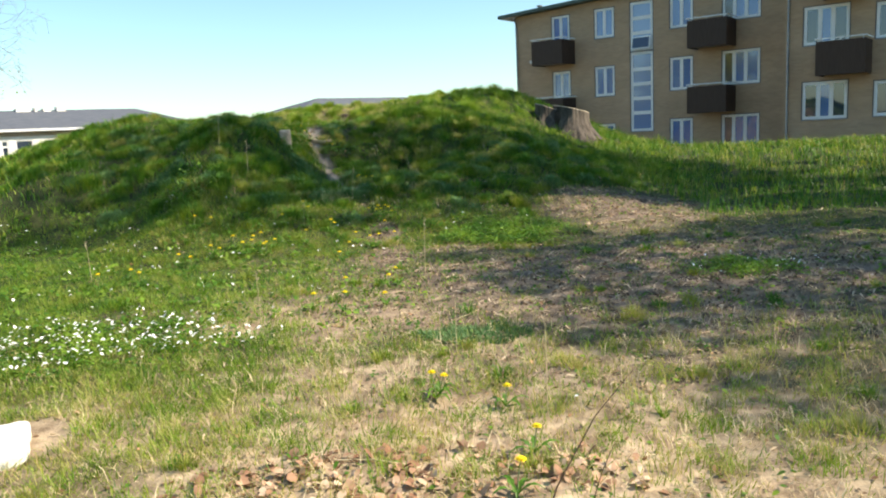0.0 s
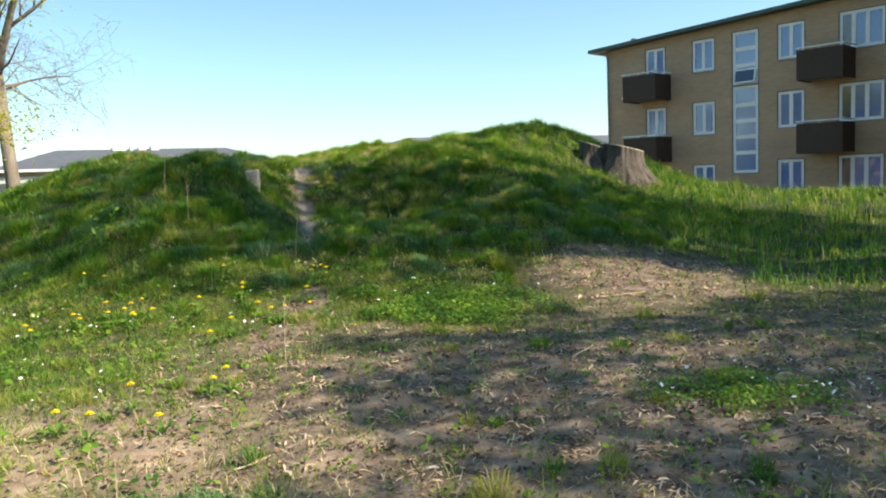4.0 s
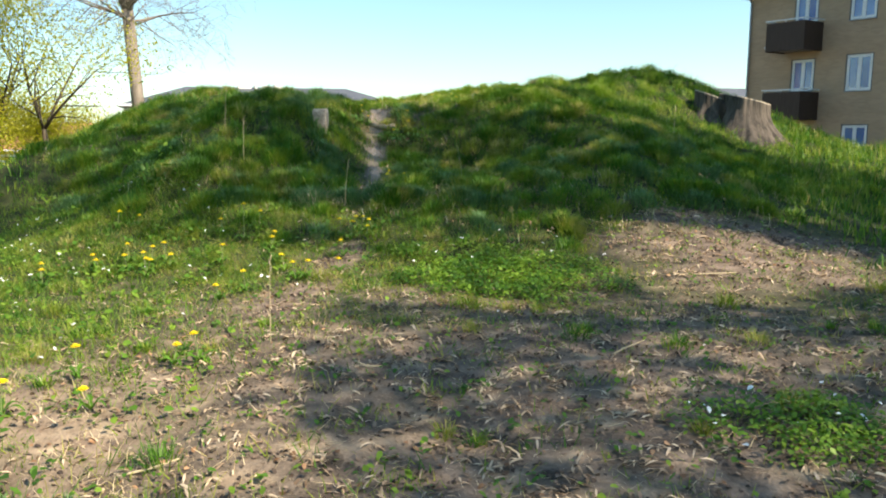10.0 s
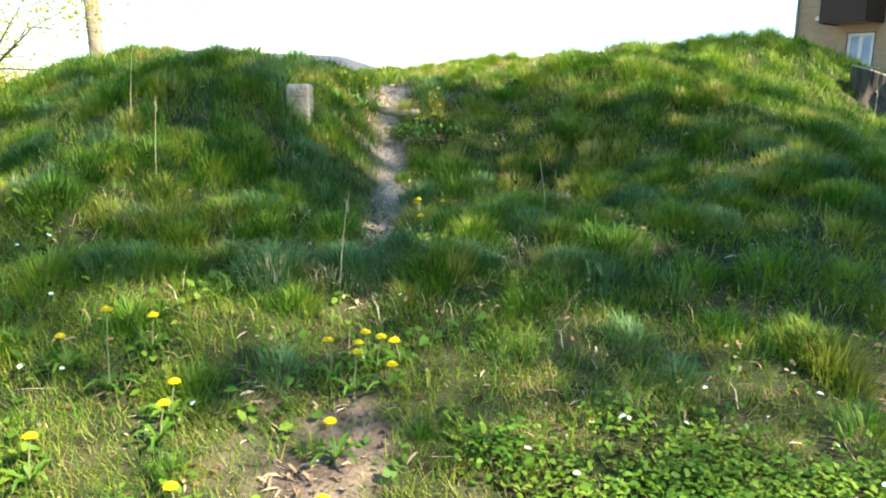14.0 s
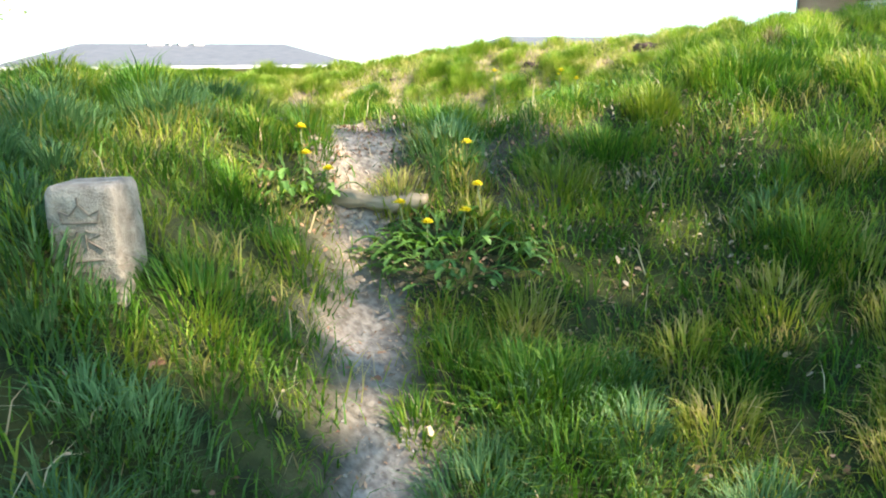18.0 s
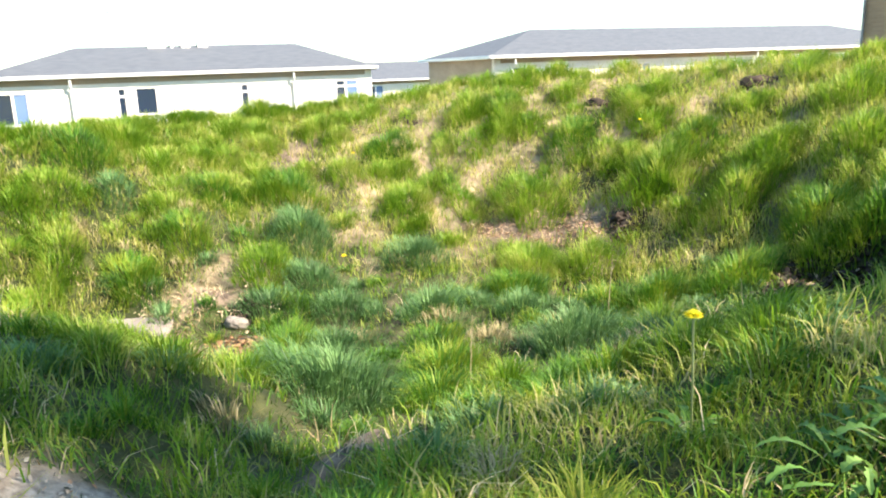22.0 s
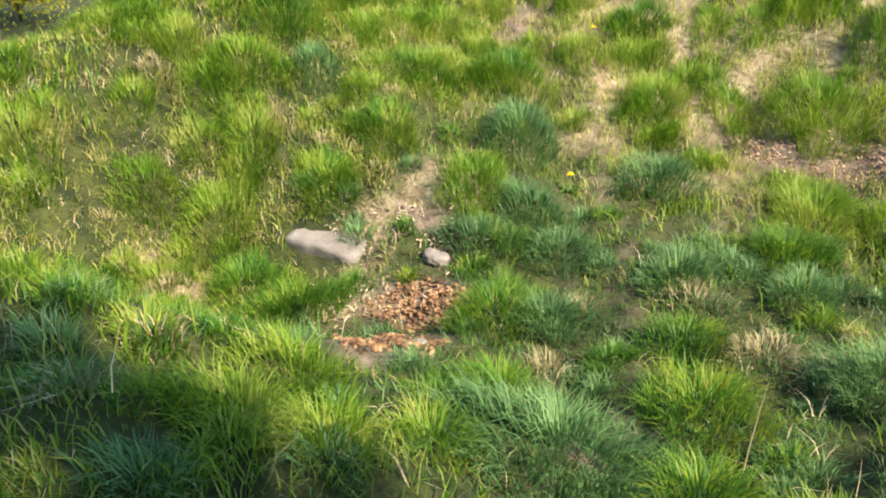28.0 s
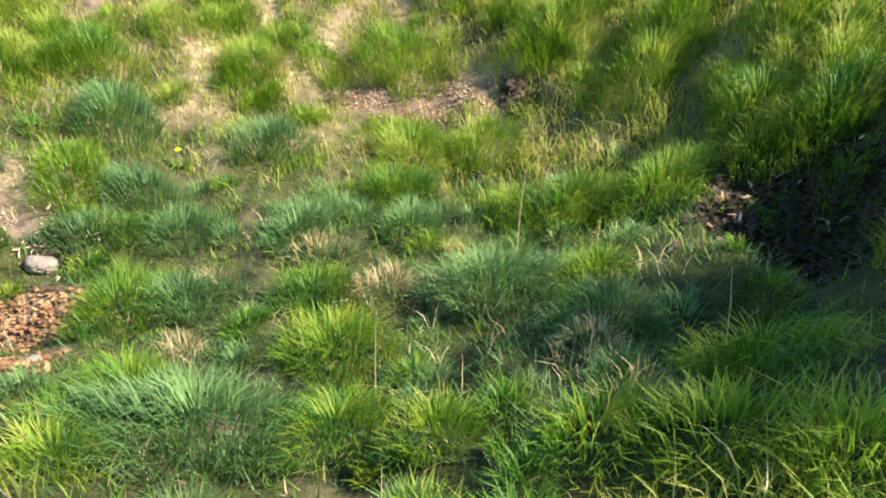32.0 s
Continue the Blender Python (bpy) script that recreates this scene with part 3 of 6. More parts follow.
def apartment_building():
    b = thing("apartment_building", pose(4.18, 41.80, 0, 0, 0, -37), "three-storey yellow-brick apartment block with dark brown balconies", "building")
    g = -3.2
    wins = []
    for zb, zt in ((5.90, 7.15), (3.08, 4.38), (0.26, 1.56)):
        wins += [(2.17, 3.17, zb, zt, (1, 1)), (4.55, 5.58, zb - 0.08, zt + 0.05, (1, 1)), (8.38, 9.44, zb - 0.04, zt + 0.14, (1, 1)), (10.78, 12.40, zb + 0.02, zt + 0.20, (0.8, 1, 1))]
    stairs = [(6.42, 7.54, 5.02, 7.28, (1, 1, 0.9)), (6.42, 7.54, 1.20, 4.95, (1.1, 1, 1, 1, 1))]
    part("wall", wall_sheet(16.0, g, 7.42, 0.35, [w[:4] for w in wins] + [s[:4] for s in stairs]), M_BRICK, b)
    bm = bmesh.new()  # the wall's top, rising with the roof
    vs = [bm.verts.new(p) for p in ((0, 0, 7.42), (16, 0, 7.42), (16, 0, 8.12), (0, 0, 7.425), (0, 0.35, 7.42), (16, 0.35, 7.42), (16, 0.35, 8.12), (0, 0.35, 7.425))]
    for f in ((0, 1, 2, 3), (5, 4, 7, 6), (3, 2, 6, 7), (1, 5, 6, 2)):
        bm.faces.new([vs[k] for k in f])
    part("wall_top", bm, M_BRICK, b)
    part("end_wall", box(0.002, 0.35, 0.35, 10.0, g, 7.40), M_BRICK, b)
    part("back_wall", box(0.35, 16.0, 9.65, 10.0, g, 7.9), M_BRICK, b)
    for x0, x1, z0, z1, cols in wins:
        window(b, x0, x1, z0, z1, cols, glass=[M_GLASS_SKY] if len(cols) == 2 else [M_GLASS, M_GLASS_SKY, M_GLASS_SKY], bar=0.11, casing=True)
    for x0, x1, z0, z1, rows in stairs:
        window(b, x0, x1, z0, z1, (1,), rows, glass=[M_GLASS_SKY_PALE, M_GLASS_SKY], bar=0.12, casing=True)
    flap = part("tilted_pane", box(6.50, 7.46, -0.02, 0.02, -0.62, 0.0), M_WHITE, b, "window flap tilted open")
    flap.matrix_basis = pose(0, 0, 5.66, -14)
    part("pane", box(6.57, 7.39, -0.03, -0.021, -0.55, -0.06), M_GLASS, flap)
    for x0, x1, z in ((1.74, 3.46, 4.68), (9.66, 11.38, 4.75)):
        balcony(b, x0, x1, z, z + 1.17, 1.4, M_BALC)
        balcony(b, x0, x1, z - 2.86, z - 1.69, 1.4, M_BALC)
    bm = bmesh.new()  # shallow roof plate with a thin green edge
    ps = [(-0.75, -0.55, 7.36), (16.2, -0.55, 8.16), (16.2, 10.5, 8.16), (-0.75, 10.5, 7.36)]
    lo, hi = [bm.verts.new(p) for p in ps], [bm.verts.new((p[0], p[1], p[2] + 0.16)) for p in ps]
    bm.faces.new(lo[::-1]), bm.faces.new(hi)
    for k in range(4):
        bm.faces.new((lo[k], lo[(k + 1) % 4], hi[(k + 1) % 4], hi[k]))
    part("roof", bm, M_GREENEAVE, b)
    for x, w_, h_ in ((0.8, 0.16, 0.35), (10.1, 0.13, 0.3)):
        z = 7.52 + (x + 0.75) * 0.047
        pipe = part("roof_vent", tube([(x, 1.2, z - 0.1), (x, 1.2, z + h_)], [w_ * 0.6] * 2, 10), M_METAL, b)
        part("vent_cap", tube([(x, 1.2, z + h_ + 0.03), (x, 1.2, z + h_ + 0.09)], [w_] * 2, 10), M_METAL, pipe)
    for x in (4.6, 7.2, 8.6, 11.3):
        z = 7.52 + (x + 0.75) * 0.047
        part("roof_pin", tube([(x, 0.4, z - 0.05), (x, 0.4, z + (0.22 if x < 11 else 1.1))], [0.025, 0.018], 5), M_METAL, b)
    downpipe(b, 0.08, g, 7.3)
    part("wall_lamp", box(0.85, 1.0, -0.10, 0.0, 4.95, 5.1, 0.02), M_WHITE, b)
    # the taller part, standing 3 m forward, its storeys set lower
    wins2 = []
    for zb in (7.05, 4.22, 1.40, -1.4):
        wins2 += [(0.69, 2.27, zb, zb + 1.42, (1, 1, 1)), (3.15, 4.2, zb + 0.02, zb + 1.3, (1, 1)), (6.4, 7.5, zb, zb + 1.35, (1, 1)), (9.0, 10.6, zb, zb + 1.42, (1, 1, 1))]
    part("forward_wall", wall_sheet(16.0, g, 10.4, 0.35, [w[:4] for w in wins2]), M_BRICK, b).matrix_basis = pose(14.1, -3.0, 0)
    part("forward_end_wall", box(14.102, 14.45, -2.65, 9.9, g, 10.4), M_BRICK, b)
    part("forward_far_wall", box(29.75, 30.1, -2.65, 9.9, g, 10.4), M_BRICK, b)
    part("forward_roof", box(13.6, 30.6, -3.6, 10.5, 10.4, 10.6), M_GREENEAVE, b)
    for x0, x1, z0, z1, cols in wins2:
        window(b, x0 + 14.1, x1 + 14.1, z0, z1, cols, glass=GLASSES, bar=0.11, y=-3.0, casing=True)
    for z in (5.8, 2.98):
        balcony(b, 15.5, 17.15, z, z + 1.22, 1.4, M_BALC, -3.0)
    downpipe(b, 14.25, g, 10.2, -3.08)
    return b


def house(name, m, length, depth, ground_at, eave, rise, front, balconies, pipes, label, wall, roof, end=None, over=0.5, chimneys=(), run=None):
    """A low house with a hipped roof; front: windows (x0, x1, z0, z1, columns, rows)."""
    h = thing(name, m, label, "house")
    part("wall", wall_sheet(length, ground_at, eave, 0.3, [w[:4] for w in front]), wall, h)
    part("end_wall", box(0.003, 0.3, 0.3, depth, ground_at, eave - 0.003), end or wall, h)
    part("end_wall", box(length - 0.3, length - 0.003, 0.3, depth, ground_at, eave - 0.003), end or wall, h)
    part("back_wall", box(0.3, length - 0.3, depth - 0.3, depth, ground_at, eave), wall, h)
    a, b_, c, d = -over, length + over, -over, depth + over
    k, k2 = run or ((d - c) / 2, (d - c) / 2)
    bm = bmesh.new()
    z = eave + 0.12
    e = [bm.verts.new(p) for p in ((a, c, z), (b_, c, z), (b_, d, z), (a, d, z))]
    r = [bm.verts.new((a + k, (c + d) / 2, z + rise)), bm.verts.new((b_ - k2, (c + d) / 2, z + rise))]
    for f in ((e[0], e[1], r[1], r[0]), (e[1], e[2], r[1]), (e[2], e[3], r[0], r[1]), (e[3], e[0], r[0]), (e[3], e[2], e[1], e[0])):
        bm.faces.new(f)
    rf = part("roof", bm, roof, h)
    part("gutter", box(a - 0.06, b_ + 0.06, c - 0.10, c + 0.02, eave + 0.0, eave + 0.14, 0.02), M_WHITE, rf)
    part("gutter", box(a - 0.10, a + 0.02, c + 0.02, d, eave + 0.0, eave + 0.14, 0.02), M_WHITE, rf)
    part("gutter", box(b_ - 0.02, b_ + 0.10, c + 0.02, d, eave + 0.0, eave + 0.14, 0.02), M_WHITE, rf)
    part("soffit", box(a, b_, c + 0.02, -0.003, eave - 0.03, eave + 0.02), M_TANWALL, rf)
    part("brick_band", box(0.31, length - 0.31, -0.03, -0.004, eave - 0.22, eave - 0.035), M_TANWALL, h, "tan brick band under the eave")
    for cx, cw, ch in chimneys:
        part("chimney", box(cx, cx + cw, (c + d) / 2 - 0.35, (c + d) / 2 + 0.35, z + rise - 0.3, z + rise + ch, 0.02), M_RENDER, rf)
    for x0, x1, z0, z1, cols, rows in front:
        window(h, x0, x1, z0, z1, cols, rows, glass=[M_GLASS, M_GLASS_SKY_PALE], bar=0.07)
    for x0, x1, z0, z1 in balconies:
        balcony(h, x0, x1, z0, z1, 1.2, M_BALC2, rail=False)
    for x in pipes:
        part("downpipe", tube([(x, -over, eave - 0.05), (x, -over, eave - 0.25), (x, -0.07, eave - 0.45), (x, -0.07, ground_at)], [0.05] * 4, 8), M_WHITE, h)
    return h


apartment_building()
EAVE = 2.68
house("house", pose(-26.226, 36.485, 0, 0, 0, 37.5), 15.1, 8.0, -2.8, EAVE, 1.16,
      [(0.14, 1.6, EAVE - 1.7, EAVE - 0.45, (1.8, 1), (1,)), (4.7, 5.05, EAVE - 1.9, EAVE - 0.4, (1,), (0.8, 0.2)), (5.35, 6.2, EAVE - 1.5, EAVE - 0.4, (1,), (1,)),
       (9.42, 9.8, EAVE - 1.9, EAVE - 0.4, (1,), (0.8, 0.2)), (13.45, 14.5, EAVE - 1.5, EAVE - 0.4, (1, 1.3), (0.78, 0.22)), (2.6, 3.8, EAVE - 4.3, EAVE - 3.1, (1, 1), (1,)), (11.2, 12.4, EAVE - 4.3, EAVE - 3.1, (1, 1), (1,))],
      [(3.15, 5.4, EAVE - 2.6, EAVE - 1.75), (9.1, 10.65, EAVE - 2.55, EAVE - 1.6)], [3.1, 11.65],
      "low white house with grey hipped roof and brown balconies", M_RENDER, M_SLATE, over=0.2, run=(3.4, 2.7), chimneys=((6.1, 0.75, 0.1), (7.05, 0.14, 0.16), (7.5, 0.4, 0.1), (8.2, 0.45, 0.18)))
EAVE = 2.95
house("house", pose(-9.55, 49.6, 0, 0, 0, 38), 30, 8.5, -2.8, EAVE, 1.38,
      [(x, x + w, EAVE - h, EAVE - 0.4, (1, 1), (1,)) for x, w, h in ((0.75, 1.4, 1.6), (7.9, 1.0, 1.2), (14.0, 1.2, 1.5), (18.5, 1.2, 1.5), (24, 1.3, 1.6))], [], [0.9, 15.6],
      "long white house with a tan end wall and grey roof", M_RENDER, M_SLATE, M_TANWALL, over=0.4)
house("house", pose(-31.0, 67.0, 0, 0, 0, 36), 20, 9, -3.5, 1.7, 1.4,
      [(x, x + 1.3, 0.2, 1.4, (1, 1), (1,)) for x in (3, 8, 13, 16)], [], [], "distant white house with a pale grey roof", M_RENDER, M_SLATE)
house("house", pose(-46.0, 44.0, 0, 0, 0, 30), 12, 8, -2.8, 0.0, 1.9,
      [(x, x + 1.2, -1.6, -0.3, (1, 1), (1,)) for x in (2, 6, 9)], [], [], "distant white house with a red tiled roof", M_RENDER, M_TILE)


# ---- trees ----


def limb(rng, base, way, length, radius, depth, out, twigs, droop=0.0, spread=0.7):
    """A bending branch with its side branches; out collects (points, radii), twigs the tips."""
    n = 5 if depth > 1 else 4
    p, d = Vector(base), Vector(way).normalized()
    pts, rad = [p.copy()], [radius]
    for k in range(1, n + 1):
        d = (d + Vector((rng.uniform(-1, 1), rng.uniform(-1, 1), rng.uniform(-0.6, 0.8) - droop)) * 0.16).normalized()
        p = p + d * (length / n)
        pts.append(p.copy())
        rad.append(radius * (1 - 0.62 * k / n))
        if depth > 0 and k >= 2 or depth == 0:
            twigs.append((p.copy(), d.copy()))
        if depth > 0 and k >= 1:
            for _ in range(1 if k < n else 2):
                side = d.orthogonal().normalized()
                side.rotate(Matrix.Rotation(rng.uniform(0, 6.283), 3, d))
                limb(rng, p, d * (1 - spread * 0.6) + side * spread + Vector((0, 0, 0.12 - droop)), length * rng.uniform(0.45, 0.68), rad[-1] * 0.62, depth - 1, out, twigs, droop, spread)
    out.append((pts, rad, depth))


def clumped(spots, keep):
    """Only the twigs in some of the crown's clumps are in leaf yet."""
    return [s for s in spots if noise.noise(Vector(s) * 0.42) > keep]


def leaf_cloud(rng, spots, per, size, reach, name, mat, parent, label=""):
    """Many small bent leaves round the given twig places, as one mesh."""
    n = len(spots) * per
    c = np.repeat(np.array([list(s) for s in spots]), per, axis=0)
    r = np.random.RandomState(rng.randint(0, 10**6))
    c = c + r.normal(0, reach, (n, 3)) * (1, 1, 0.8)
    a = r.normal(0, 1, (n, 3))
    a /= np.linalg.norm(a, axis=1)[:, None]
    b = np.cross(a, r.normal(0, 1, (n, 3)))
    b /= np.linalg.norm(b, axis=1)[:, None]
    s = size * r.uniform(0.6, 1.4, (n, 1))
    v = np.stack([c - a * s, c + b * s * 0.45, c + a * s, c - b * s * 0.45], 1).reshape(-1, 3)
    return mesh_quads(name, v, mat, parent, label)


def mesh_quads(name, v, mat, parent=None, label="", corners=4):
    n = len(v) // corners
    me_ = bpy.data.meshes.new(name)
    me_.vertices.add(len(v))
    me_.vertices.foreach_set("co", v.astype(np.float32).ravel())
    me_.loops.add(len(v))
    me_.loops.foreach_set("vertex_index", np.arange(len(v), dtype=np.int32))
    me_.polygons.add(n)
    me_.polygons.foreach_set("loop_start", np.arange(0, len(v), corners, dtype=np.int32))
    me_.update(calc_edges=True)
    me_.materials.append(mat)
    ob = new(name, me_)
    if parent is not None:
        ob.parent = parent
    if label:
        ob["label"] = label
    return ob


def tree(x, y, seed, trunk, lean, fork, limbs, length, radius, depth, label, mat=None, leaves=None, category="tree", spread=0.7, name="tree", tint=None, gaps=-1.0, low=0):
    """Trunk up to fork, then limbs; leaves: (per twig, size, reach)."""
    rng = random.Random(seed)
    z = ground_z(x, y)
    t = thing(name, pose(x, y, z), label, category)
    pts = [(0, 0, -0.3), (lean[0] * 0.02, lean[1] * 0.02, 0.25), (lean[0] * 0.35, lean[1] * 0.35, fork * 0.45), (lean[0], lean[1], fork)]
    part("trunk", tube(pts, [trunk * 1.5, trunk * 1.08, trunk * 0.95, trunk * 0.85], 14), mat or M_BARK, t, smooth=True)
    twigs = []
    for k in range(limbs):
        a = 6.283 * k / limbs + rng.uniform(-0.4, 0.4)
        out = []
        limb(rng, (lean[0], lean[1], fork - 0.1), (math.cos(a) * spread, math.sin(a) * spread, 1.0), length * rng.uniform(0.8, 1.1), radius, depth, out, twigs, 0.0, spread)
        bm = bmesh.new()
        for p, r, d in out:
            tube(p, [max(q, 0.004) for q in r], 7 if d == depth else (5 if d == depth - 1 else 3), bm, d > 1)
        part("limb", bm, mat or M_BARK, t, smooth=True)
    for k in range(low):  # thin side branches below the fork
        a, f, out = 6.283 * k / low + rng.uniform(-0.3, 0.3), rng.uniform(0.9, 1.0), []
        limb(rng, (lean[0] * f, lean[1] * f, fork * f), (math.cos(a), math.sin(a), rng.uniform(-0.1, 0.5)), length * rng.uniform(0.35, 0.6), radius * 0.3, 3, out, twigs, 0.12, 0.8)
        bm = bmesh.new()
        for p, r, d in out:
            tube(p, [max(q, 0.006) for q in r], 5 if d == 3 else 3, bm, False)
        part("limb", bm, mat or M_BARK, t, smooth=True)
    if leaves:
        leaf_cloud(rng, clumped([q[0] for q in twigs], gaps), *leaves, "crown", tint or M_LEAF_Y, t)
    return t


tree(-19.7, 30.0, 4, 0.27, (-0.3, -0.1, 0), 7.2, 3, 6.0, 0.19, 4, "bare grey-barked tree with a few opening buds", spread=0.5, low=7)
for k, (x, y, hgt) in enumerate(((-14.6, 15.6, 3.0), (-16.5, 18.2, 3.8), (-17.2, 15.0, 3.4), (-19.5, 19.5, 3.8), (-14.0, 12.8, 2.6), (-21, 16, 4), (-21.5, 23.5, 3.5), (-16.9, 22.3, 1.3), (-17.6, 21.0, 1.5))):
    tree(x, y, 20 + k, 0.09, (0.2 * (-1) ** k, 0.1, 0), hgt, 4, 2.6, 0.05, 2, "young tree in fresh yellow-green leaf at the wood's edge", M_DARKBARK, (14, 0.05, 0.4), gaps=-0.1)
for k, (x, y, s) in enumerate(((-15.0, 17.0, 1.0), (-14.6, 14.4, 0.9), (-18.4, 20.4, 1.1), (-19.3, 24.2, 1.0), (-13.2, 11.6, 0.8), (-17.0, 16.6, 1.3), (-16.0, 12.2, 1.1), (-21.8, 21.3, 1.6))):
    tree(x, y, 50 + k, 0.04, (0.05, 0, 0), 0.35 * s, 6, 1.5 * s, 0.03, 2, "sprawling shrub in fresh yellow leaf", M_TWIG, (13, 0.045, 0.3), "shrub", 0.9, "shrub")
tree(-14.4, 17.5, 71, 0.2, (0.1, 0.2, 0), 4.8, 4, 3.6, 0.1, 3, "tall tree with a dark trunk and thin yellow-green leaves", M_DARKBARK, (10, 0.05, 0.45), gaps=0.05)
tree(-12.4, 15.5, 72, 0.055, (-0.35, 0.1, 0), 4.2, 3, 1.6, 0.03, 2, "slender pale-stemmed sapling in fresh leaf", M_BARK, (9, 0.08, 0.35))
# unseen trees beside the walk, their crowns hung so that shade falls on the mound


LIT = [(0.85, 9.35, 0.7, 0.3), (-2.5, 14.3, 0.45, 0.2), (-2.38, 12.57, 0.3, 0.22), (-1.35, 11.9, 0.35, 0.28), (-1.97, 13.15, 0.45, 0.35), (-1.15, 12.95, 0.7, 0.32), (2.6, 10.6, 1.2, 0.5), (0.9, 13.1, 0.5, 0.3), (-2.75, 13.4, 0.45, 0.3), (-0.3, 11.1, 0.4, 0.2), (-4.2, 11.6, 0.35, 0.25), (-3.3, 11.4, 0.3, 0.2), (-0.9, 13.5, 0.4, 0.15)]


def side_tree(x, y, far, zones, seed, leafy=210, gap=-0.02, grain=0.75):
    """A tall tree beside the walk in thin spring leaf. zones: the patches of ground (x, y, rx, ry) that its leaf
    clumps keep from the sun; far: how far up the sunbeams the crown hangs."""
    rng, r = random.Random(seed), np.random.RandomState(seed)
    z = ground_z(x, y)
    t = thing("tree", pose(x, y, z), "tall tree out of view with clumps of thin spring foliage hung to cast shade", "tree")
    spots = []
    for cx, cy, rx, ry in zones:
        n = int(leafy * rx * ry)
        a, f = r.uniform(0, 6.283, n), np.sqrt(r.uniform(0, 1, n))
        px, py = cx + np.cos(a) * f * rx, cy + np.sin(a) * f * ry
        keep = (lumps(px, py, grain, seed) > gap + 0.5 * np.maximum(0, f - 0.7))
        for hx, hy, hrx, hry in LIT:
            keep &= np.hypot((px - hx) / hrx, (py - hy) / hry) > 1
        px, py = px[keep], py[keep]
        p = np.stack([px, py, height(px, py)], 1) + np.array(s_dir) * (far + r.normal(0, 0.25, (len(px), 1)))
        spots.append(p - np.array([x, y, z]))
    spots = np.concatenate(spots)
    mid = spots.mean(0)
    top = float(spots[:, 2].max())
    part("trunk", tube([(0, 0, -0.3), (0.02, 0, 0.3), (0.1, 0.05, top * 0.35), (mid[0] * 0.2, mid[1] * 0.2, top * 0.7), (mid[0] * 0.5, mid[1] * 0.5, top * 0.98)], [0.3, 0.22, 0.19, 0.12, 0.04], 12), M_DARKBARK, t, smooth=True)
    for k in range(14):
        end = Vector(spots[rng.randrange(len(spots))])
        root = Vector((mid[0] * 0.15, mid[1] * 0.15, top * rng.uniform(0.55, 0.75)))
        bend = root.lerp(end, 0.55) + Vector((rng.uniform(-0.2, 0.2), rng.uniform(-0.2, 0.2), 0.2))
        bm = tube([root, bend, end], [0.055, 0.035, 0.012], 6)
        for _ in range(4):
            d = Vector((rng.uniform(-1, 1), rng.uniform(-1, 1), rng.uniform(-0.3, 0.8))).normalized()
            q = bend.lerp(end, rng.uniform(0.1, 1))
            tube([q, q + d * 0.35, q + d * 0.8 + Vector((0, 0, 0.1))], [0.014, 0.010, 0.004], 4, bm)
        part("limb", bm, M_DARKBARK, t)
    leaf_cloud(rng, spots, 6, 0.075, 0.09, "crown", M_LEAF_S, t)
    return t


side_tree(12.2, 12.6, 19.5, [(-4.7, 12.3, 2.0, 1.7), (-3.5, 14.1, 1.1, 0.5)], 801)
side_tree(13.4, 10.6, 19.0, [(-2.7, 11.2, 1.5, 1.5), (-4.9, 10.4, 1.5, 0.7), (-2.6, 9.8, 1.7, 0.45)], 802)
side_tree(12.6, 11.9, 15.5, [(0.7, 12.1, 2.0, 1.3), (0.2, 10.7, 1.5, 0.5), (0.9, 13.6, 1.2, 0.6), (1.0, 10.0, 0.9, 0.45), (-0.5, 9.9, 1.0, 0.4)], 803)
side_tree(14.8, 12.0, 14.0, [(3.0, 11.6, 2.6, 0.6), (2.4, 13.3, 1.2, 1.0), (4.9, 13.9, 1.5, 1.0), (6.0, 11.2, 1.6, 0.8), (2.2, 15.0, 1.6, 0.9), (4.4, 15.3, 1.4, 0.7)], 804, 380, -0.6)
side_tree(11.2, 13.7, 16.5, [(-1.4, 13.5, 0.8, 0.35), (-1.3, 11.2, 1.0, 0.5), (-1.5, 12.5, 1.0, 0.4), (-3.0, 12.5, 0.6, 0.4), (-0.3, 13.7, 0.6, 0.3)], 805)
side_tree(11.4, 11.2, 17.5, [(-2.45, 12.05, 0.8, 0.4), (-1.8, 12.3, 0.3, 0.3)], 811, 800, -0.7)
side_tree(11.0, 14.6, 16.5, [(-2.2, 14.15, 0.9, 0.3), (-3.9, 15.2, 1.5, 0.5), (-4.75, 15.58, 0.4, 0.2), (-3.8, 15.7, 0.65, 0.28), (-1.2, 13.95, 0.7, 0.25)], 806, 420, -0.45)
# added out of view to lay the eastern rim's shadow over the pit
side_tree(11.6, 17.4, 16.0, [(-1.5, 17.25, 0.75, 0.5), (-0.85, 18.0, 0.45, 0.42), (-0.9, 17.2, 0.6, 0.4), (-1.45, 16.5, 0.5, 0.35)], 810, 600, -0.7)
side_tree(13.9, 8.4, 14.5, [(2.9, 8.6, 1.4, 0.5), (0.9, 8.2, 1.1, 0.4), (1.2, 9.3, 0.9, 0.45), (4.6, 9.5, 1.5, 0.8)], 807, 340, -0.25, 0.4)
side_tree(14.6, 7.0, 14.5, [(2.5, 6.9, 2.2, 1.1), (4.8, 7.4, 2.0, 1.0), (0.7, 7.3, 0.5, 0.5)], 808, 280, -0.1, 0.34)
side_tree(14.4, 5.4, 14.0, [(2.3, 5.5, 1.8, 0.8), (4.8, 5.4, 2.2, 0.8), (3.2, 4.2, 1.9, 0.6)], 809, 240, 0.0, 0.34)
tree(13.2, 2.2, 82, 0.2, (0.1, 0.1, 0), 5.2, 5, 3.4, 0.12, 3, "bare tree with spreading branches", M_DARKBARK)

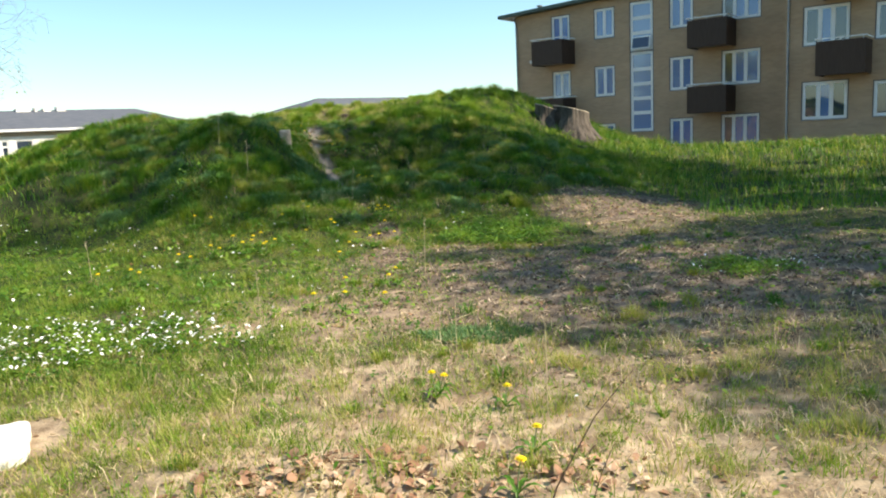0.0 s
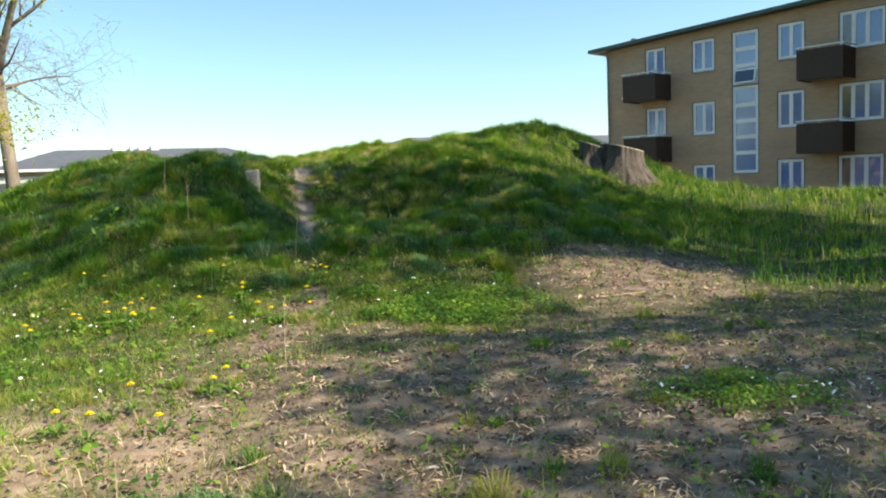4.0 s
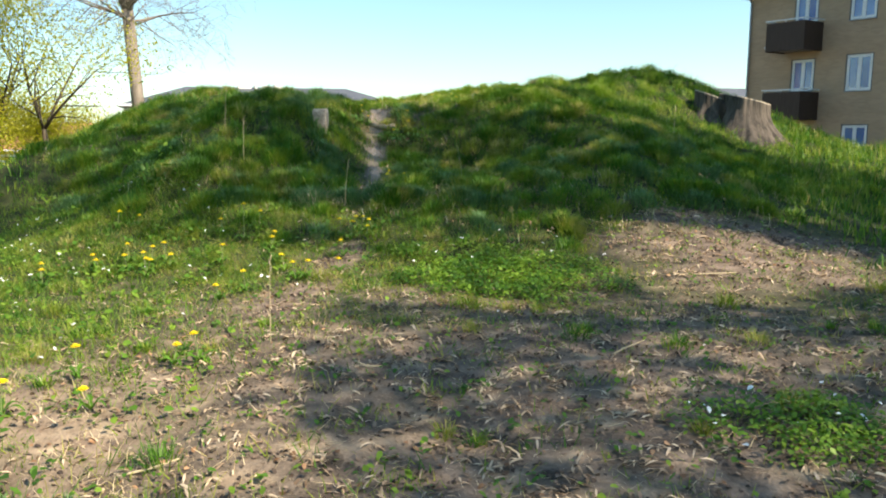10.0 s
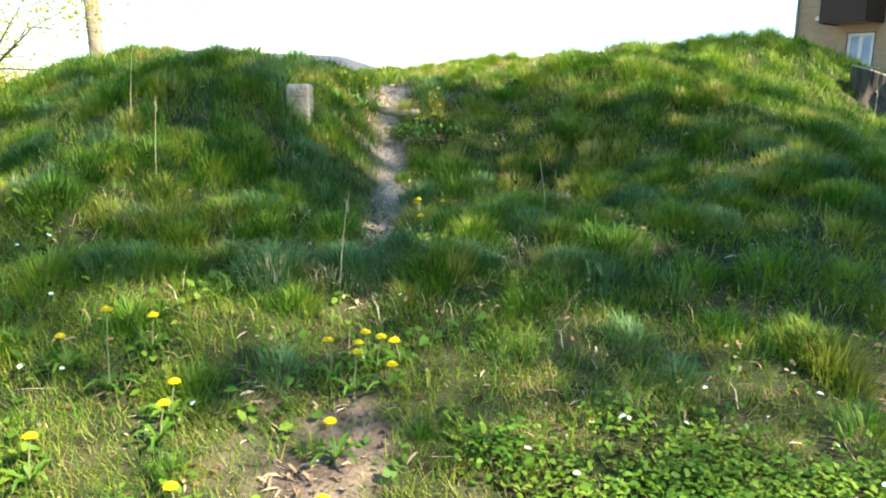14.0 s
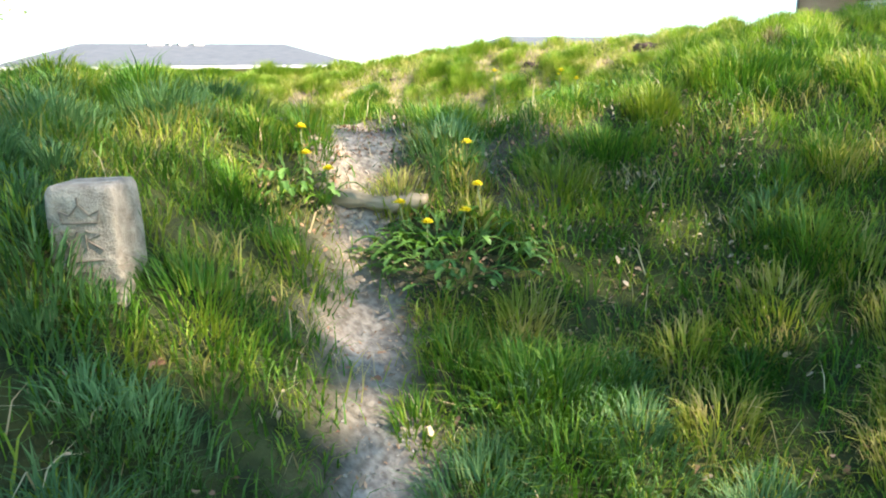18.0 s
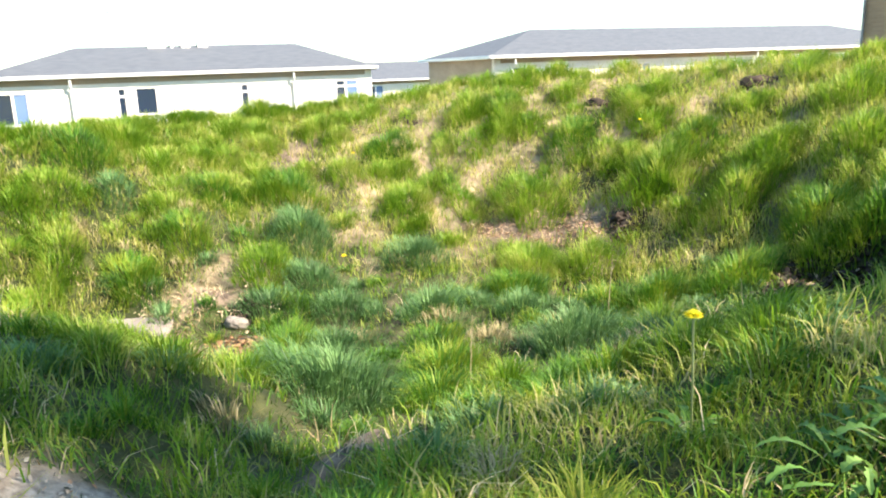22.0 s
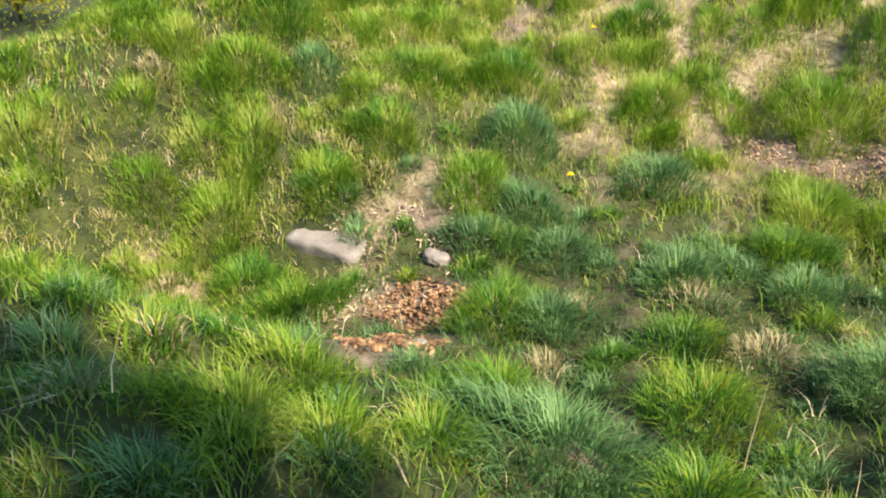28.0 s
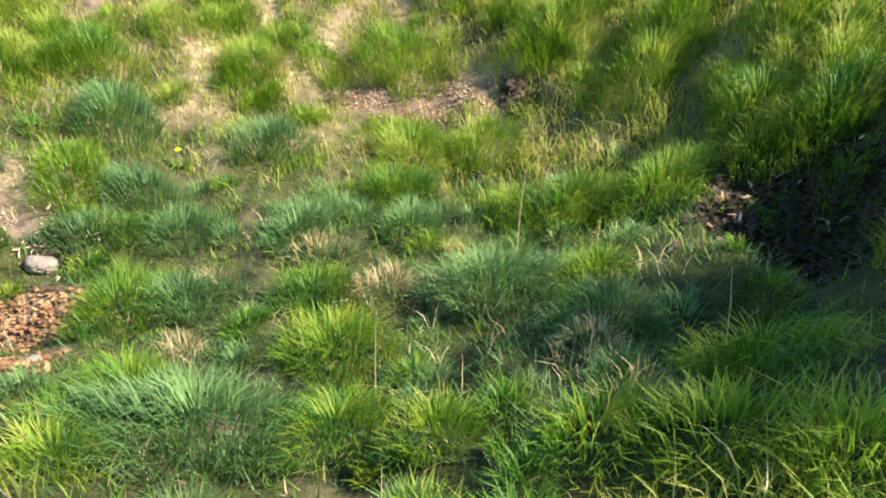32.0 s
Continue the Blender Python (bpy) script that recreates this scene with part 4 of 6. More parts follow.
# ---- grass and herbs ----


def blades(name, x, y, tall, wide, bend, mat, label, seed, flat=0.0, lean=None, rise=0.0, simple=False):
    """Bent grass blades standing on the ground at x, y: one object of countless blades."""
    r = np.random.RandomState(seed)
    n = len(x)
    base = np.stack([x, y, height(x, y) - 0.012 + rise], 1)
    a = r.uniform(0, 2 * np.pi, n) if lean is None else lean + r.normal(0, 0.55, n)
    way = np.stack([np.cos(a), np.sin(a), np.zeros(n)], 1)
    t = a + np.pi / 2 + r.normal(0, 0.5, n)
    side = np.stack([np.cos(t), np.sin(t), np.zeros(n)], 1) * (wide / 2)[:, None]
    b = np.clip(bend * r.uniform(0.5, 1.5, n), 0, 1.1)
    up = np.array([0, 0, 1.0])
    p1 = base + up * (tall * (0.58 - 0.12 * b))[:, None] + way * (tall * b * 0.32)[:, None]
    p2 = base + up * (tall * (1.0 - 0.45 * b))[:, None] + way * (tall * b * 0.95)[:, None]
    if flat:
        for p in (p1, p2):
            p[:, 2] = base[:, 2] + 0.016 + (p[:, 2] - base[:, 2]) * (1 - flat)
    k = np.arange(n, dtype=np.int32)[:, None]
    if simple:
        v = np.stack([base - side, base + side, p2], 1).reshape(-1, 3)
        loops, starts = np.concatenate([k * 3, k * 3 + 1, k * 3 + 2], 1).ravel(), np.arange(n) * 3
    else:
        v = np.stack([base - side, base + side, p1 + side * 0.75, p1 - side * 0.75, p2], 1).reshape(-1, 3)
        k = k * 5
        loops = np.concatenate([k, k + 1, k + 2, k + 3, k + 3, k + 2, k + 4], 1).ravel()
        starts = np.stack([np.arange(n) * 7, np.arange(n) * 7 + 4], 1).ravel()
    me_ = bpy.data.meshes.new(name)
    me_.vertices.add(len(v))
    me_.vertices.foreach_set("co", v.astype(np.float32).ravel())
    me_.loops.add(len(loops))
    me_.loops.foreach_set("vertex_index", loops.astype(np.int32))
    me_.polygons.add(len(starts))
    me_.polygons.foreach_set("loop_start", starts.astype(np.int32))
    me_.update(calc_edges=True)
    me_.materials.append(mat)
    return tagged(new(name, me_), label, "grass", kind="stuff")


def scatter(n, x0, x1, y0, y1, chance, seed):
    r = np.random.RandomState(seed)
    x, y = r.uniform(x0, x1, n), r.uniform(y0, y1, n)
    keep = r.uniform(0, 1, n) < chance(x, y)
    return x[keep], y[keep]


def from_hollow(x, y):
    return np.hypot(x - HOLLOW[0], y - HOLLOW[1])


def patchy(x, y, size, seed, lo=-0.3, hi=0.5):
    return ease((lumps(x, y, size, seed) - lo) / (hi - lo))


def on_mound(x, y):
    a = np.arctan2(y - HOLLOW[1], x - HOLLOW[0])
    edge = round_about(CREST_R, a) + 0.72 * round_about(FOOT_W, a)
    return ease((edge - from_hollow(x, y)) / 1.2 + 0.5)


def clear_of_things(x, y):
    free = np.hypot((x + 5.76) / 0.33, (y - 18.1) / 0.15) > 1
    free &= np.hypot(x + 2.2, y - 4.0) > 0.3
    free &= np.hypot((x - 2.7) / 0.55, (y - 16.76) / 0.3) > 1
    free &= np.hypot(x + 2.36, y - 12.54) > 0.13
    free &= np.hypot((x + 1.70) / 0.26, (y - 13.5) / 0.15) > 1
    return free


def green_here(x, y):
    return (1 - bareness(x, y)) ** 1.5 * clear_of_things(x, y)


def sizes(n, seed, lo, hi, power=1.0):
    return lo + (hi - lo) * np.random.RandomState(seed).uniform(0, 1, n) ** power


def fading(x, y, x0, x1, y0, y1):
    """Thins out unevenly towards the edge of an area, so that no straight border shows."""
    rim = np.minimum(np.minimum(x - x0, x1 - x), np.minimum(y - y0, y1 - y))
    return ease(rim / 0.9 + 0.45 * lumps(x, y, 0.8, 107))


def meadow(name, n, area, chance, tall, wide, bend, mat, label, seed, lump=0.5):
    x, y = scatter(n, *area, lambda x, y: chance(x, y) * fading(x, y, *area), seed)
    h = sizes(len(x), seed + 1, *tall) * (1 + lump * np.clip(lumps(x, y, 0.55, seed + 2), -0.8, 1.2))
    return blades(name, x, y, h, sizes(len(x), seed + 3, *wide), bend, mat, label, seed + 4, simple=tall[1] < 0.125)


SLOPE, INNER, LAWN, FIELD = (-9.5, 5, 8.5, 16), (-8.5, 2.5, 13.5, 24), (-8, 0.8, 4, 11), (-4.2, 7.2, 0.2, 11.8)
meadow("grass", 260000, SLOPE, lambda x, y: green_here(x, y) * on_mound(x, y) * (0.35 + 0.65 * patchy(x, y, 0.6, 41)) * (from_hollow(x, y) > 3.6), (0.05, 0.15), (0.004, 0.008), 0.75, G_GREEN, "long lush green grass on the mound's outer slope", 100)
meadow("grass", 26000, SLOPE, lambda x, y: green_here(x, y) * on_mound(x, y) * patchy(x, y, 1.5, 43, 0.1, 0.6) * (y > 11), (0.08, 0.19), (0.004, 0.008), 0.7, G_YELLOW, "yellowish grass on the mound's sunny shoulder", 110)
meadow("grass", 20000, SLOPE, lambda x, y: on_mound(x, y) * (0.1 + 0.9 * patchy(x, y, 0.6, 45, 0.1, 0.5)) * clear_of_things(x, y), (0.07, 0.19), (0.003, 0.006), 0.95, G_DRY, "withered straw among the green grass", 120)
meadow("grass", 80000, INNER, lambda x, y: green_here(x, y) * (from_hollow(x, y) < 5.6) * (0.12 + 0.88 * patchy(x, y, 0.5, 47, 0.0, 0.35)), (0.04, 0.11), (0.005, 0.009), 0.6, G_GREEN, "tufted green grass inside the hollow", 130)
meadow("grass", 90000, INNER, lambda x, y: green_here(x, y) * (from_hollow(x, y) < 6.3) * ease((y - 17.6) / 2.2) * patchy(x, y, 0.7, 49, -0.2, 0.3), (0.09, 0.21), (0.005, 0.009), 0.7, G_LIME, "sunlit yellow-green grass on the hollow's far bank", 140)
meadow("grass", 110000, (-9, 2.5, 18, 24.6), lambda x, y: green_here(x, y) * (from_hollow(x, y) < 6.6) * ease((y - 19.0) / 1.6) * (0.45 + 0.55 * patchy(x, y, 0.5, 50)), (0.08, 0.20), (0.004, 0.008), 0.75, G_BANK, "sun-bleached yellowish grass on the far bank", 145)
meadow("grass", 80000, (-8.5, 2.5, 14.2, 18.5), lambda x, y: np.maximum(1 - ease((y - 15.6) / 0.7), ease((x + 1.9) / 0.5) * (1 - ease((y - 16.6) / 0.6))) * green_here(x, y) * (0.35 + 0.65 * patchy(x, y, 0.5, 51)) * (from_hollow(x, y) < 5), (0.06, 0.15), (0.004, 0.008), 0.55, G_LIME, "yellow-green grass along the rim", 150)
meadow("grass", 26000, INNER, lambda x, y: (from_hollow(x, y) < 6.2) * np.maximum(patchy(x, y, 0.5, 53, 0.15, 0.5), 0.55 * ease((y - 19.5) / 1.5)) * clear_of_things(x, y), (0.06, 0.16), (0.003, 0.005), 1.0, G_DRY, "dead straw between the tufts", 160)
meadow("grass", 190000, LAWN, lambda x, y: green_here(x, y) * (1 - dryness(x, y)) * (0.35 + 0.65 * patchy(x, y, 0.7, 55)), (0.04, 0.12), (0.004, 0.008), 0.65, G_GREEN, "short green grass at the mound's foot", 170)
meadow("grass", 80000, FIELD, lambda x, y: (0.16 + 0.84 * patchy(x, y, 0.6, 57, 0.0, 0.45)) * (1 - 0.25 * bareness(x, y)) * clear_of_things(x, y), (0.03, 0.10), (0.006, 0.010), 0.7, G_YELLOW, "sparse short grass on worn ground", 180)
meadow("grass", 52000, FIELD, lambda x, y: patchy(x, y, 0.8, 59, 0.0, 0.4) * (1 - 0.25 * bareness(x, y)) * clear_of_things(x, y), (0.03, 0.11), (0.006, 0.010), 0.6, G_GREEN, "scattered green tufts on worn ground", 190)
meadow("grass", 60000, FIELD, lambda x, y: (0.25 + 0.75 * patchy(x, y, 0.6, 61, -0.1, 0.5)) * (0.06 + 0.94 * dryness(x, y)) * clear_of_things(x, y), (0.03, 0.11), (0.004, 0.007), 1.1, G_DRY, "pale dry straw lying on worn ground", 200)
meadow("grass", 70000, (-0.4, 5.2, 13.6, 20.5), lambda x, y: clear_of_things(x, y) * (0.35 + 0.65 * patchy(x, y, 0.6, 125)) * ease((x + 0.1) / 0.6), (0.06, 0.17), (0.005, 0.010), 0.7, G_GREEN, "long grass on the mound's eastern shoulder", 205)
meadow("grass", 50000, (-0.4, 5.2, 14.2, 20.5), lambda x, y: clear_of_things(x, y) * patchy(x, y, 0.7, 127, -0.2, 0.4) * ease((x + 0.1) / 0.6), (0.07, 0.18), (0.005, 0.010), 0.7, G_LIME, "sunny yellow-green grass on the eastern shoulder", 207)
meadow("grass", 42000, (3, 13, 10, 22), lambda x, y: green_here(x, y) * (from_hollow(x, y) > 4.5) * (0.4 + 0.6 * patchy(x, y, 0.9, 63)), (0.09, 0.24), (0.009, 0.016), 0.5, G_GREEN, "long grass on the low bank", 210)
meadow("grass", 30000, (3, 13, 12, 22), lambda x, y: patchy(x, y, 1.2, 65, 0, 0.5) * (from_hollow(x, y) > 4.5), (0.10, 0.26), (0.008, 0.014), 0.5, G_YELLOW, "sunlit yellowish grass on the low bank", 220)
meadow("grass", 45000, (-14, -5, 5, 22), lambda x, y: (from_hollow(x, y) > 4.4) * (0.4 + 0.6 * patchy(x, y, 0.9, 67)), (0.07, 0.2), (0.010, 0.018), 0.5, G_GREEN, "grass below the mound towards the shrubs", 230)
meadow("grass", 85000, (-5.2, 1.2, 11.6, 15.4), lambda x, y: green_here(x, y) * (0.3 + 0.7 * patchy(x, y, 0.45, 81, -0.1, 0.4)) * (1 - 0.75 * ease(1.5 - np.hypot((x + 2.7) / 0.8, (y - 13.9) / 0.5))), (0.05, 0.14), (0.003, 0.0055), 0.85, G_GREEN, "fine dense grass beside the path at the mound's crest", 250)
meadow("grass", 60000, (-5.2, 1.2, 11.8, 15.6), lambda x, y: green_here(x, y) * np.maximum(patchy(x, y, 0.6, 83, -0.1, 0.4), ease(1.4 - np.hypot((x + 3.0) / 0.7, (y - 13.6) / 0.5))), (0.06, 0.15), (0.003, 0.0055), 0.8, G_YELLOW, "fine yellowish grass beside the path at the crest", 255)
# fills the gaps between tussocks with painted shade
meadow("grass", 170000, INNER, lambda x, y: (1 - 0.9 * bareness(x, y)) * (from_hollow(x, y) < 5.8) * clear_of_things(x, y) * (1 - 0.7 * ease((y - 18.5) / 2)), (0.03, 0.07), (0.005, 0.010), 0.8, G_GAP_SHADE, "short undergrowth inside the hollow, darkened to paint the shade between tussocks", 260)
meadow("grass", 26000, INNER, lambda x, y: (1 - 0.8 * bareness(x, y)) * (from_hollow(x, y) < 5.8) * clear_of_things(x, y) * patchy(x, y, 0.8, 85, -0.6, 0.3), (0.03, 0.08), (0.005, 0.010), 0.9, G_LIME, "short pale undergrowth inside the hollow", 265)
meadow("grass", 120000, (-4.2, 2.0, 7.8, 11.6), lambda x, y: (0.3 + 0.7 * patchy(x, y, 0.5, 129, -0.3, 0.3)) * (1 - 0.92 * bareness(x, y)), (0.03, 0.09), (0.004, 0.007), 0.75, G_YELLOW, "short yellowish turf at the mound's foot", 272)
meadow("grass", 110000, LAWN, lambda x, y: green_here(x, y) * (1 - dryness(x, y)) * (0.3 + 0.7 * patchy(x, y, 0.9, 87)), (0.04, 0.12), (0.004, 0.008), 0.65, G_LIME, "sunny yellow-green grass at the mound's foot", 270)
meadow("grass", 70000, (-4.3, 5.3, 0.3, 6.0), lambda x, y: (0.12 + 0.88 * patchy(x, y, 0.55, 89, -0.1, 0.35)) * clear_of_things(x, y), (0.04, 0.13), (0.003, 0.006), 0.7, G_YELLOW, "thin yellow-green grass in the near foreground", 275)
meadow("grass", 50000, (-4.3, 5.3, 0.3, 6.0), lambda x, y: (0.2 + 0.8 * patchy(x, y, 0.5, 91, -0.1, 0.4)) * clear_of_things(x, y), (0.04, 0.13), (0.003, 0.005), 1.0, G_DRY, "thin dry straw in the near foreground", 280)
meadow("grass", 60000, (-3.5, 3, 2.4, 5.4), lambda x, y: patchy(x, y, 0.5, 103, 0.0, 0.35) * clear_of_things(x, y), (0.04, 0.12), (0.004, 0.008), 0.6, G_LIME, "fresh yellow-green tufts in the near foreground", 282)
meadow("grass", 30000, (-4.4, -0.8, 3.0, 5.2), lambda x, y: (0.3 + 0.7 * patchy(x, y, 0.4, 145)) * clear_of_things(x, y), (0.04, 0.12), (0.004, 0.007), 0.9, G_BANK, "sunny bleached grass before the white flowers", 336)
meadow("grass", 60000, (-5.6, -0.4, 3.2, 7.6), lambda x, y: (0.4 + 0.6 * patchy(x, y, 0.6, 108)) * clear_of_things(x, y), (0.04, 0.12), (0.005, 0.009), 0.7, G_LIME, "sunlit yellow-green grass among the white flowers", 295)
x, y = scatter(120000, *FIELD, lambda x, y: (0.25 + 0.75 * patchy(x, y, 0.5, 93, -0.2, 0.4)) * clear_of_things(x, y) * fading(x, y, *FIELD), 285)
straw = blades("straw_litter", x, y, sizes(len(x), 286, 0.02, 0.09), sizes(len(x), 287, 0.003, 0.007), 1.1, G_DRY, "bits of straw lying on the worn ground", 288, flat=0.85, simple=True)
straw["category"] = "straw"
x, y = scatter(22000, *FIELD, lambda x, y: (0.12 + 0.88 * strawiness(x, y)) * clear_of_things(x, y), 290)
straw = blades("straw_litter", x, y, sizes(len(x), 291, 0.06, 0.2), sizes(len(x), 292, 0.006, 0.012), 1.1, G_DRY, "long bleached straws strewn over the worn ground", 293, flat=0.75, simple=True)
straw["category"] = "straw"
x, y = scatter(9000, -0.35, 0.9, 5.1, 5.85, lambda x, y: np.hypot((x - 0.28) / 0.42, (y - 5.45) / 0.2) < 1 + 0.2 * lumps(x, y, 0.3, 6), 240)
blades("grass", x, y, sizes(len(x), 241, 0.03, 0.08), sizes(len(x), 242, 0.005, 0.009), 0.6, G_BLUE, "small bright green tuft in the straw", 243)


def tuft_of(spots, seed, mat, label, dense=1.0, long=1.0):
    """Round tussocks, each (x, y, radius): a domed tuft whose blades arch outwards over its edge."""
    r = np.random.RandomState(seed)
    X_, Y_, A_, H_, Z_ = [], [], [], [], []
    for a, b, rad in spots:
        k = int(dense * (90 + 8200 * rad * rad))
        ang, f = r.uniform(0, 6.283, k), np.sqrt(r.uniform(0, 1, k))
        wob = 1 + 0.22 * np.sin(2 * ang + a * 9) + 0.12 * np.sin(5 * ang + b * 7)
        d = rad * 0.86 * f * wob
        X_.append(a + np.cos(ang) * d), Y_.append(b + np.sin(ang) * d), A_.append(ang)
        H_.append(long * r.uniform(0.5, 1.1, k) * (0.07 + 0.38 * rad)), Z_.append(rad * 0.46 * (1 - f * f))
    X_, Y_, A_, H_, Z_ = (np.concatenate(q) for q in (X_, Y_, A_, H_, Z_))
    return blades("grass", X_, Y_, H_, r.uniform(0.0035, 0.007, len(X_)), 0.7, mat, label, seed + 1, lean=A_, rise=Z_)


def tussocks(n, area, chance, seed, mat, label, size=(0.09, 0.2), dense=1.0, long=1.0):
    cx, cy = scatter(n, *area, chance, seed)
    rad = np.random.RandomState(seed + 2).uniform(*size, len(cx))
    return tuft_of(list(zip(cx, cy, rad)), seed, mat, label, dense, long)


BLUE_TUFTS = [(-3.46, 16.68, 0.36), (-5.1, 19.7, 0.35), (-4.07, 19.85, 0.3), (-4.66, 19.0, 0.27), (-4.06, 18.0, 0.25), (-2.46, 17.94, 0.33), (-4.8, 18.5, 0.22), (-1.94, 17.42, 0.22), (-3.6, 18.7, 0.25), (-2.95, 18.85, 0.22), (-4.3, 18.7, 0.24), (-6.63, 19.2, 0.21)]
GREEN_TUFTS = [(-4.35, 17.88, 0.27), (-5.5, 17.5, 0.34), (-3.14, 17.45, 0.3), (-3.37, 18.03, 0.22), (-3.0, 16.8, 0.26), (-2.0, 19.0, 0.34), (-3.82, 16.95, 0.23), (-3.09, 19.35, 0.3), (-5.95, 17.6, 0.3), (-2.15, 16.45, 0.2), (-1.6, 16.75, 0.28), (-1.45, 18.95, 0.34), (-0.87, 19.35, 0.34), (-0.6, 18.95, 0.3), (-2.34, 19.1, 0.22),
               (-6.04, 19.84, 0.31), (-5.89, 19.08, 0.28), (-4.93, 21.6, 0.29), (-2.9, 21.87, 0.33), (-1.69, 21.36, 0.32), (-7.15, 19.4, 0.35), (-5.99, 18.49, 0.26), (-5.5, 20.3, 0.36)]
LIME_TUFTS = [(-3.04, 19.96, 0.36), (-2.58, 19.98, 0.33), (-3.25, 21.05, 0.4), (-2.0, 21.0, 0.42), (-2.62, 16.6, 0.17), (-5.07, 18.92, 0.28), (-3.75, 16.35, 0.18), (-3.88, 16.0, 0.2), (-4.1, 15.88, 0.2), (-6.47, 17.89, 0.3), (-4.41, 20.69, 0.34), (-1.35, 20.24, 0.39), (-1.85, 16.25, 0.2), (-1.64, 16.06, 0.18), (-1.96, 17.86, 0.19), (-4.3, 16.3, 0.22),
              (-7.2, 20.13, 0.36), (-6.86, 22.3, 0.36), (-4.17, 22.44, 0.31), (-3.72, 22.35, 0.31), (-2.28, 22.29, 0.3), (-1.14, 20.6, 0.34), (-7.0, 18.8, 0.3), (-6.62, 18.45, 0.26), (-5.9, 21.9, 0.3), (-0.4, 21.0, 0.35), (-0.5, 20.0, 0.34)]
PALE_TUFTS = [(-6.9, 17.75, 0.16), (-6.3, 17.3, 0.18), (-7.4, 18.3, 0.2), (-5.75, 18.75, 0.15), (-2.99, 18.01, 0.24), (-3.42, 18.47, 0.2), (-4.6, 16.0, 0.14), (-6.61, 18.62, 0.14), (-6.02, 19.36, 0.17), (-2.04, 17.15, 0.2)]
tuft_of(BLUE_TUFTS, 300, G_BLUE, "big domed blue-green grass tussocks in the hollow", 1.3)
tuft_of(GREEN_TUFTS, 303, G_GREEN, "big domed green grass tussocks in the hollow", 1.2)
tuft_of(LIME_TUFTS, 306, G_LIME, "bright yellow-green tussocks round the bare strip", 1.2)
tuft_of(PALE_TUFTS, 309, G_WITHER, "half-withered pale tussocks in the hollow", 0.6, 0.7)
tussocks(230, (-7.5, 0.5, 15, 20), lambda x, y: green_here(x, y) * (from_hollow(x, y) < 3.3) * (x < -1.4) * (1 - 0.8 * ease((y - 18.8) / 1.0)), 312, G_BLUE, "arching blue-green grass tussocks in the hollow", (0.06, 0.13))
tussocks(210, (-7.5, 0.8, 14.6, 23), lambda x, y: green_here(x, y) * (from_hollow(x, y) < 5.7) * (1 - 0.8 * ease((y - 19.3) / 1.0)), 315, G_GREEN, "arching green grass tussocks in the hollow", (0.06, 0.14))
tussocks(560, (-8, 1.5, 14.4, 23.8), lambda x, y: (from_hollow(x, y) < 6) * 0.9 * green_here(x, y) * np.maximum(ease((y - 19.8) / 0.8), ease((x + 1.2) / 0.6)), 320, G_LIME, "yellow-green tussocks round the hollow", (0.1, 0.24), 1.0, 1.15)
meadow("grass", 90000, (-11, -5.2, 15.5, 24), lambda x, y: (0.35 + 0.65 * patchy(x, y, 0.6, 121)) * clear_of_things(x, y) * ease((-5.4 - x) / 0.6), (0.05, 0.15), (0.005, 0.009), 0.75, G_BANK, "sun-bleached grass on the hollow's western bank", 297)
tussocks(190, (-9.5, -5.6, 16, 23.5), lambda x, y: 0.9 * clear_of_things(x, y), 325, G_LIME, "yellow-green tussocks on the western bank", (0.1, 0.26), 1.0, 1.1)
meadow("grass", 40000, (-6.2, -0.8, 15.8, 20.4), lambda x, y: green_here(x, y) * (from_hollow(x, y) < 3.0) * (0.2 + 0.8 * patchy(x, y, 0.6, 123, -0.3, 0.3)), (0.05, 0.12), (0.004, 0.008), 0.75, G_BLUE, "soft blue-green grass on the hollow's floor", 298)
meadow("grass", 26000, (-8.6, -5.0, 16.4, 21.5), lambda x, y: patchy(x, y, 0.4, 135, 0.05, 0.4) * clear_of_things(x, y), (0.05, 0.14), (0.003, 0.006), 1.05, G_DRY, "bleached straw matted on the western bank", 332)
# paler blades brighten the rim as sunlight would
meadow("grass", 22000, (-2.8, -0.4, 14.7, 16.4), lambda x, y: (0.4 + 0.6 * patchy(x, y, 0.4, 147)) * green_here(x, y), (0.05, 0.14), (0.004, 0.007), 0.75, G_BANK, "pale grass on the rim, its sunlight put into the colour", 338)
# the bank over the pit gets its sunlit look from pale blade colour
meadow("grass", 45000, (-2.6, 1.2, 18.7, 22.6), lambda x, y: (0.4 + 0.6 * patchy(x, y, 0.5, 137)) * green_here(x, y), (0.07, 0.18), (0.004, 0.008), 0.75, G_BANK, "pale grass above the pit, its sunlight put into the colour", 334)
tussocks(46, (-8, 1, 15, 23), lambda x, y: (from_hollow(x, y) < 5.8) * 0.8 * clear_of_things(x, y), 330, G_WITHER, "withered straw tussocks", (0.06, 0.14), 0.6)
tussocks(380, (-8, 4.5, 9.3, 15), lambda x, y: green_here(x, y) * on_mound(x, y) * (from_hollow(x, y) > 3.2), 340, G_GREEN, "tussocks on the mound's front slope", (0.08, 0.22), 1.0, 1.1)
tussocks(170, (-6, 3, 9.6, 14.2), lambda x, y: green_here(x, y) * on_mound(x, y), 350, G_BLUE, "blue-green tussocks on the front slope", (0.08, 0.2))
tussocks(150, (-6, 3, 10.5, 15), lambda x, y: green_here(x, y) * on_mound(x, y), 355, G_YELLOW, "yellowish tussocks on the mound's shoulder", (0.07, 0.18), 0.9, 1.2)
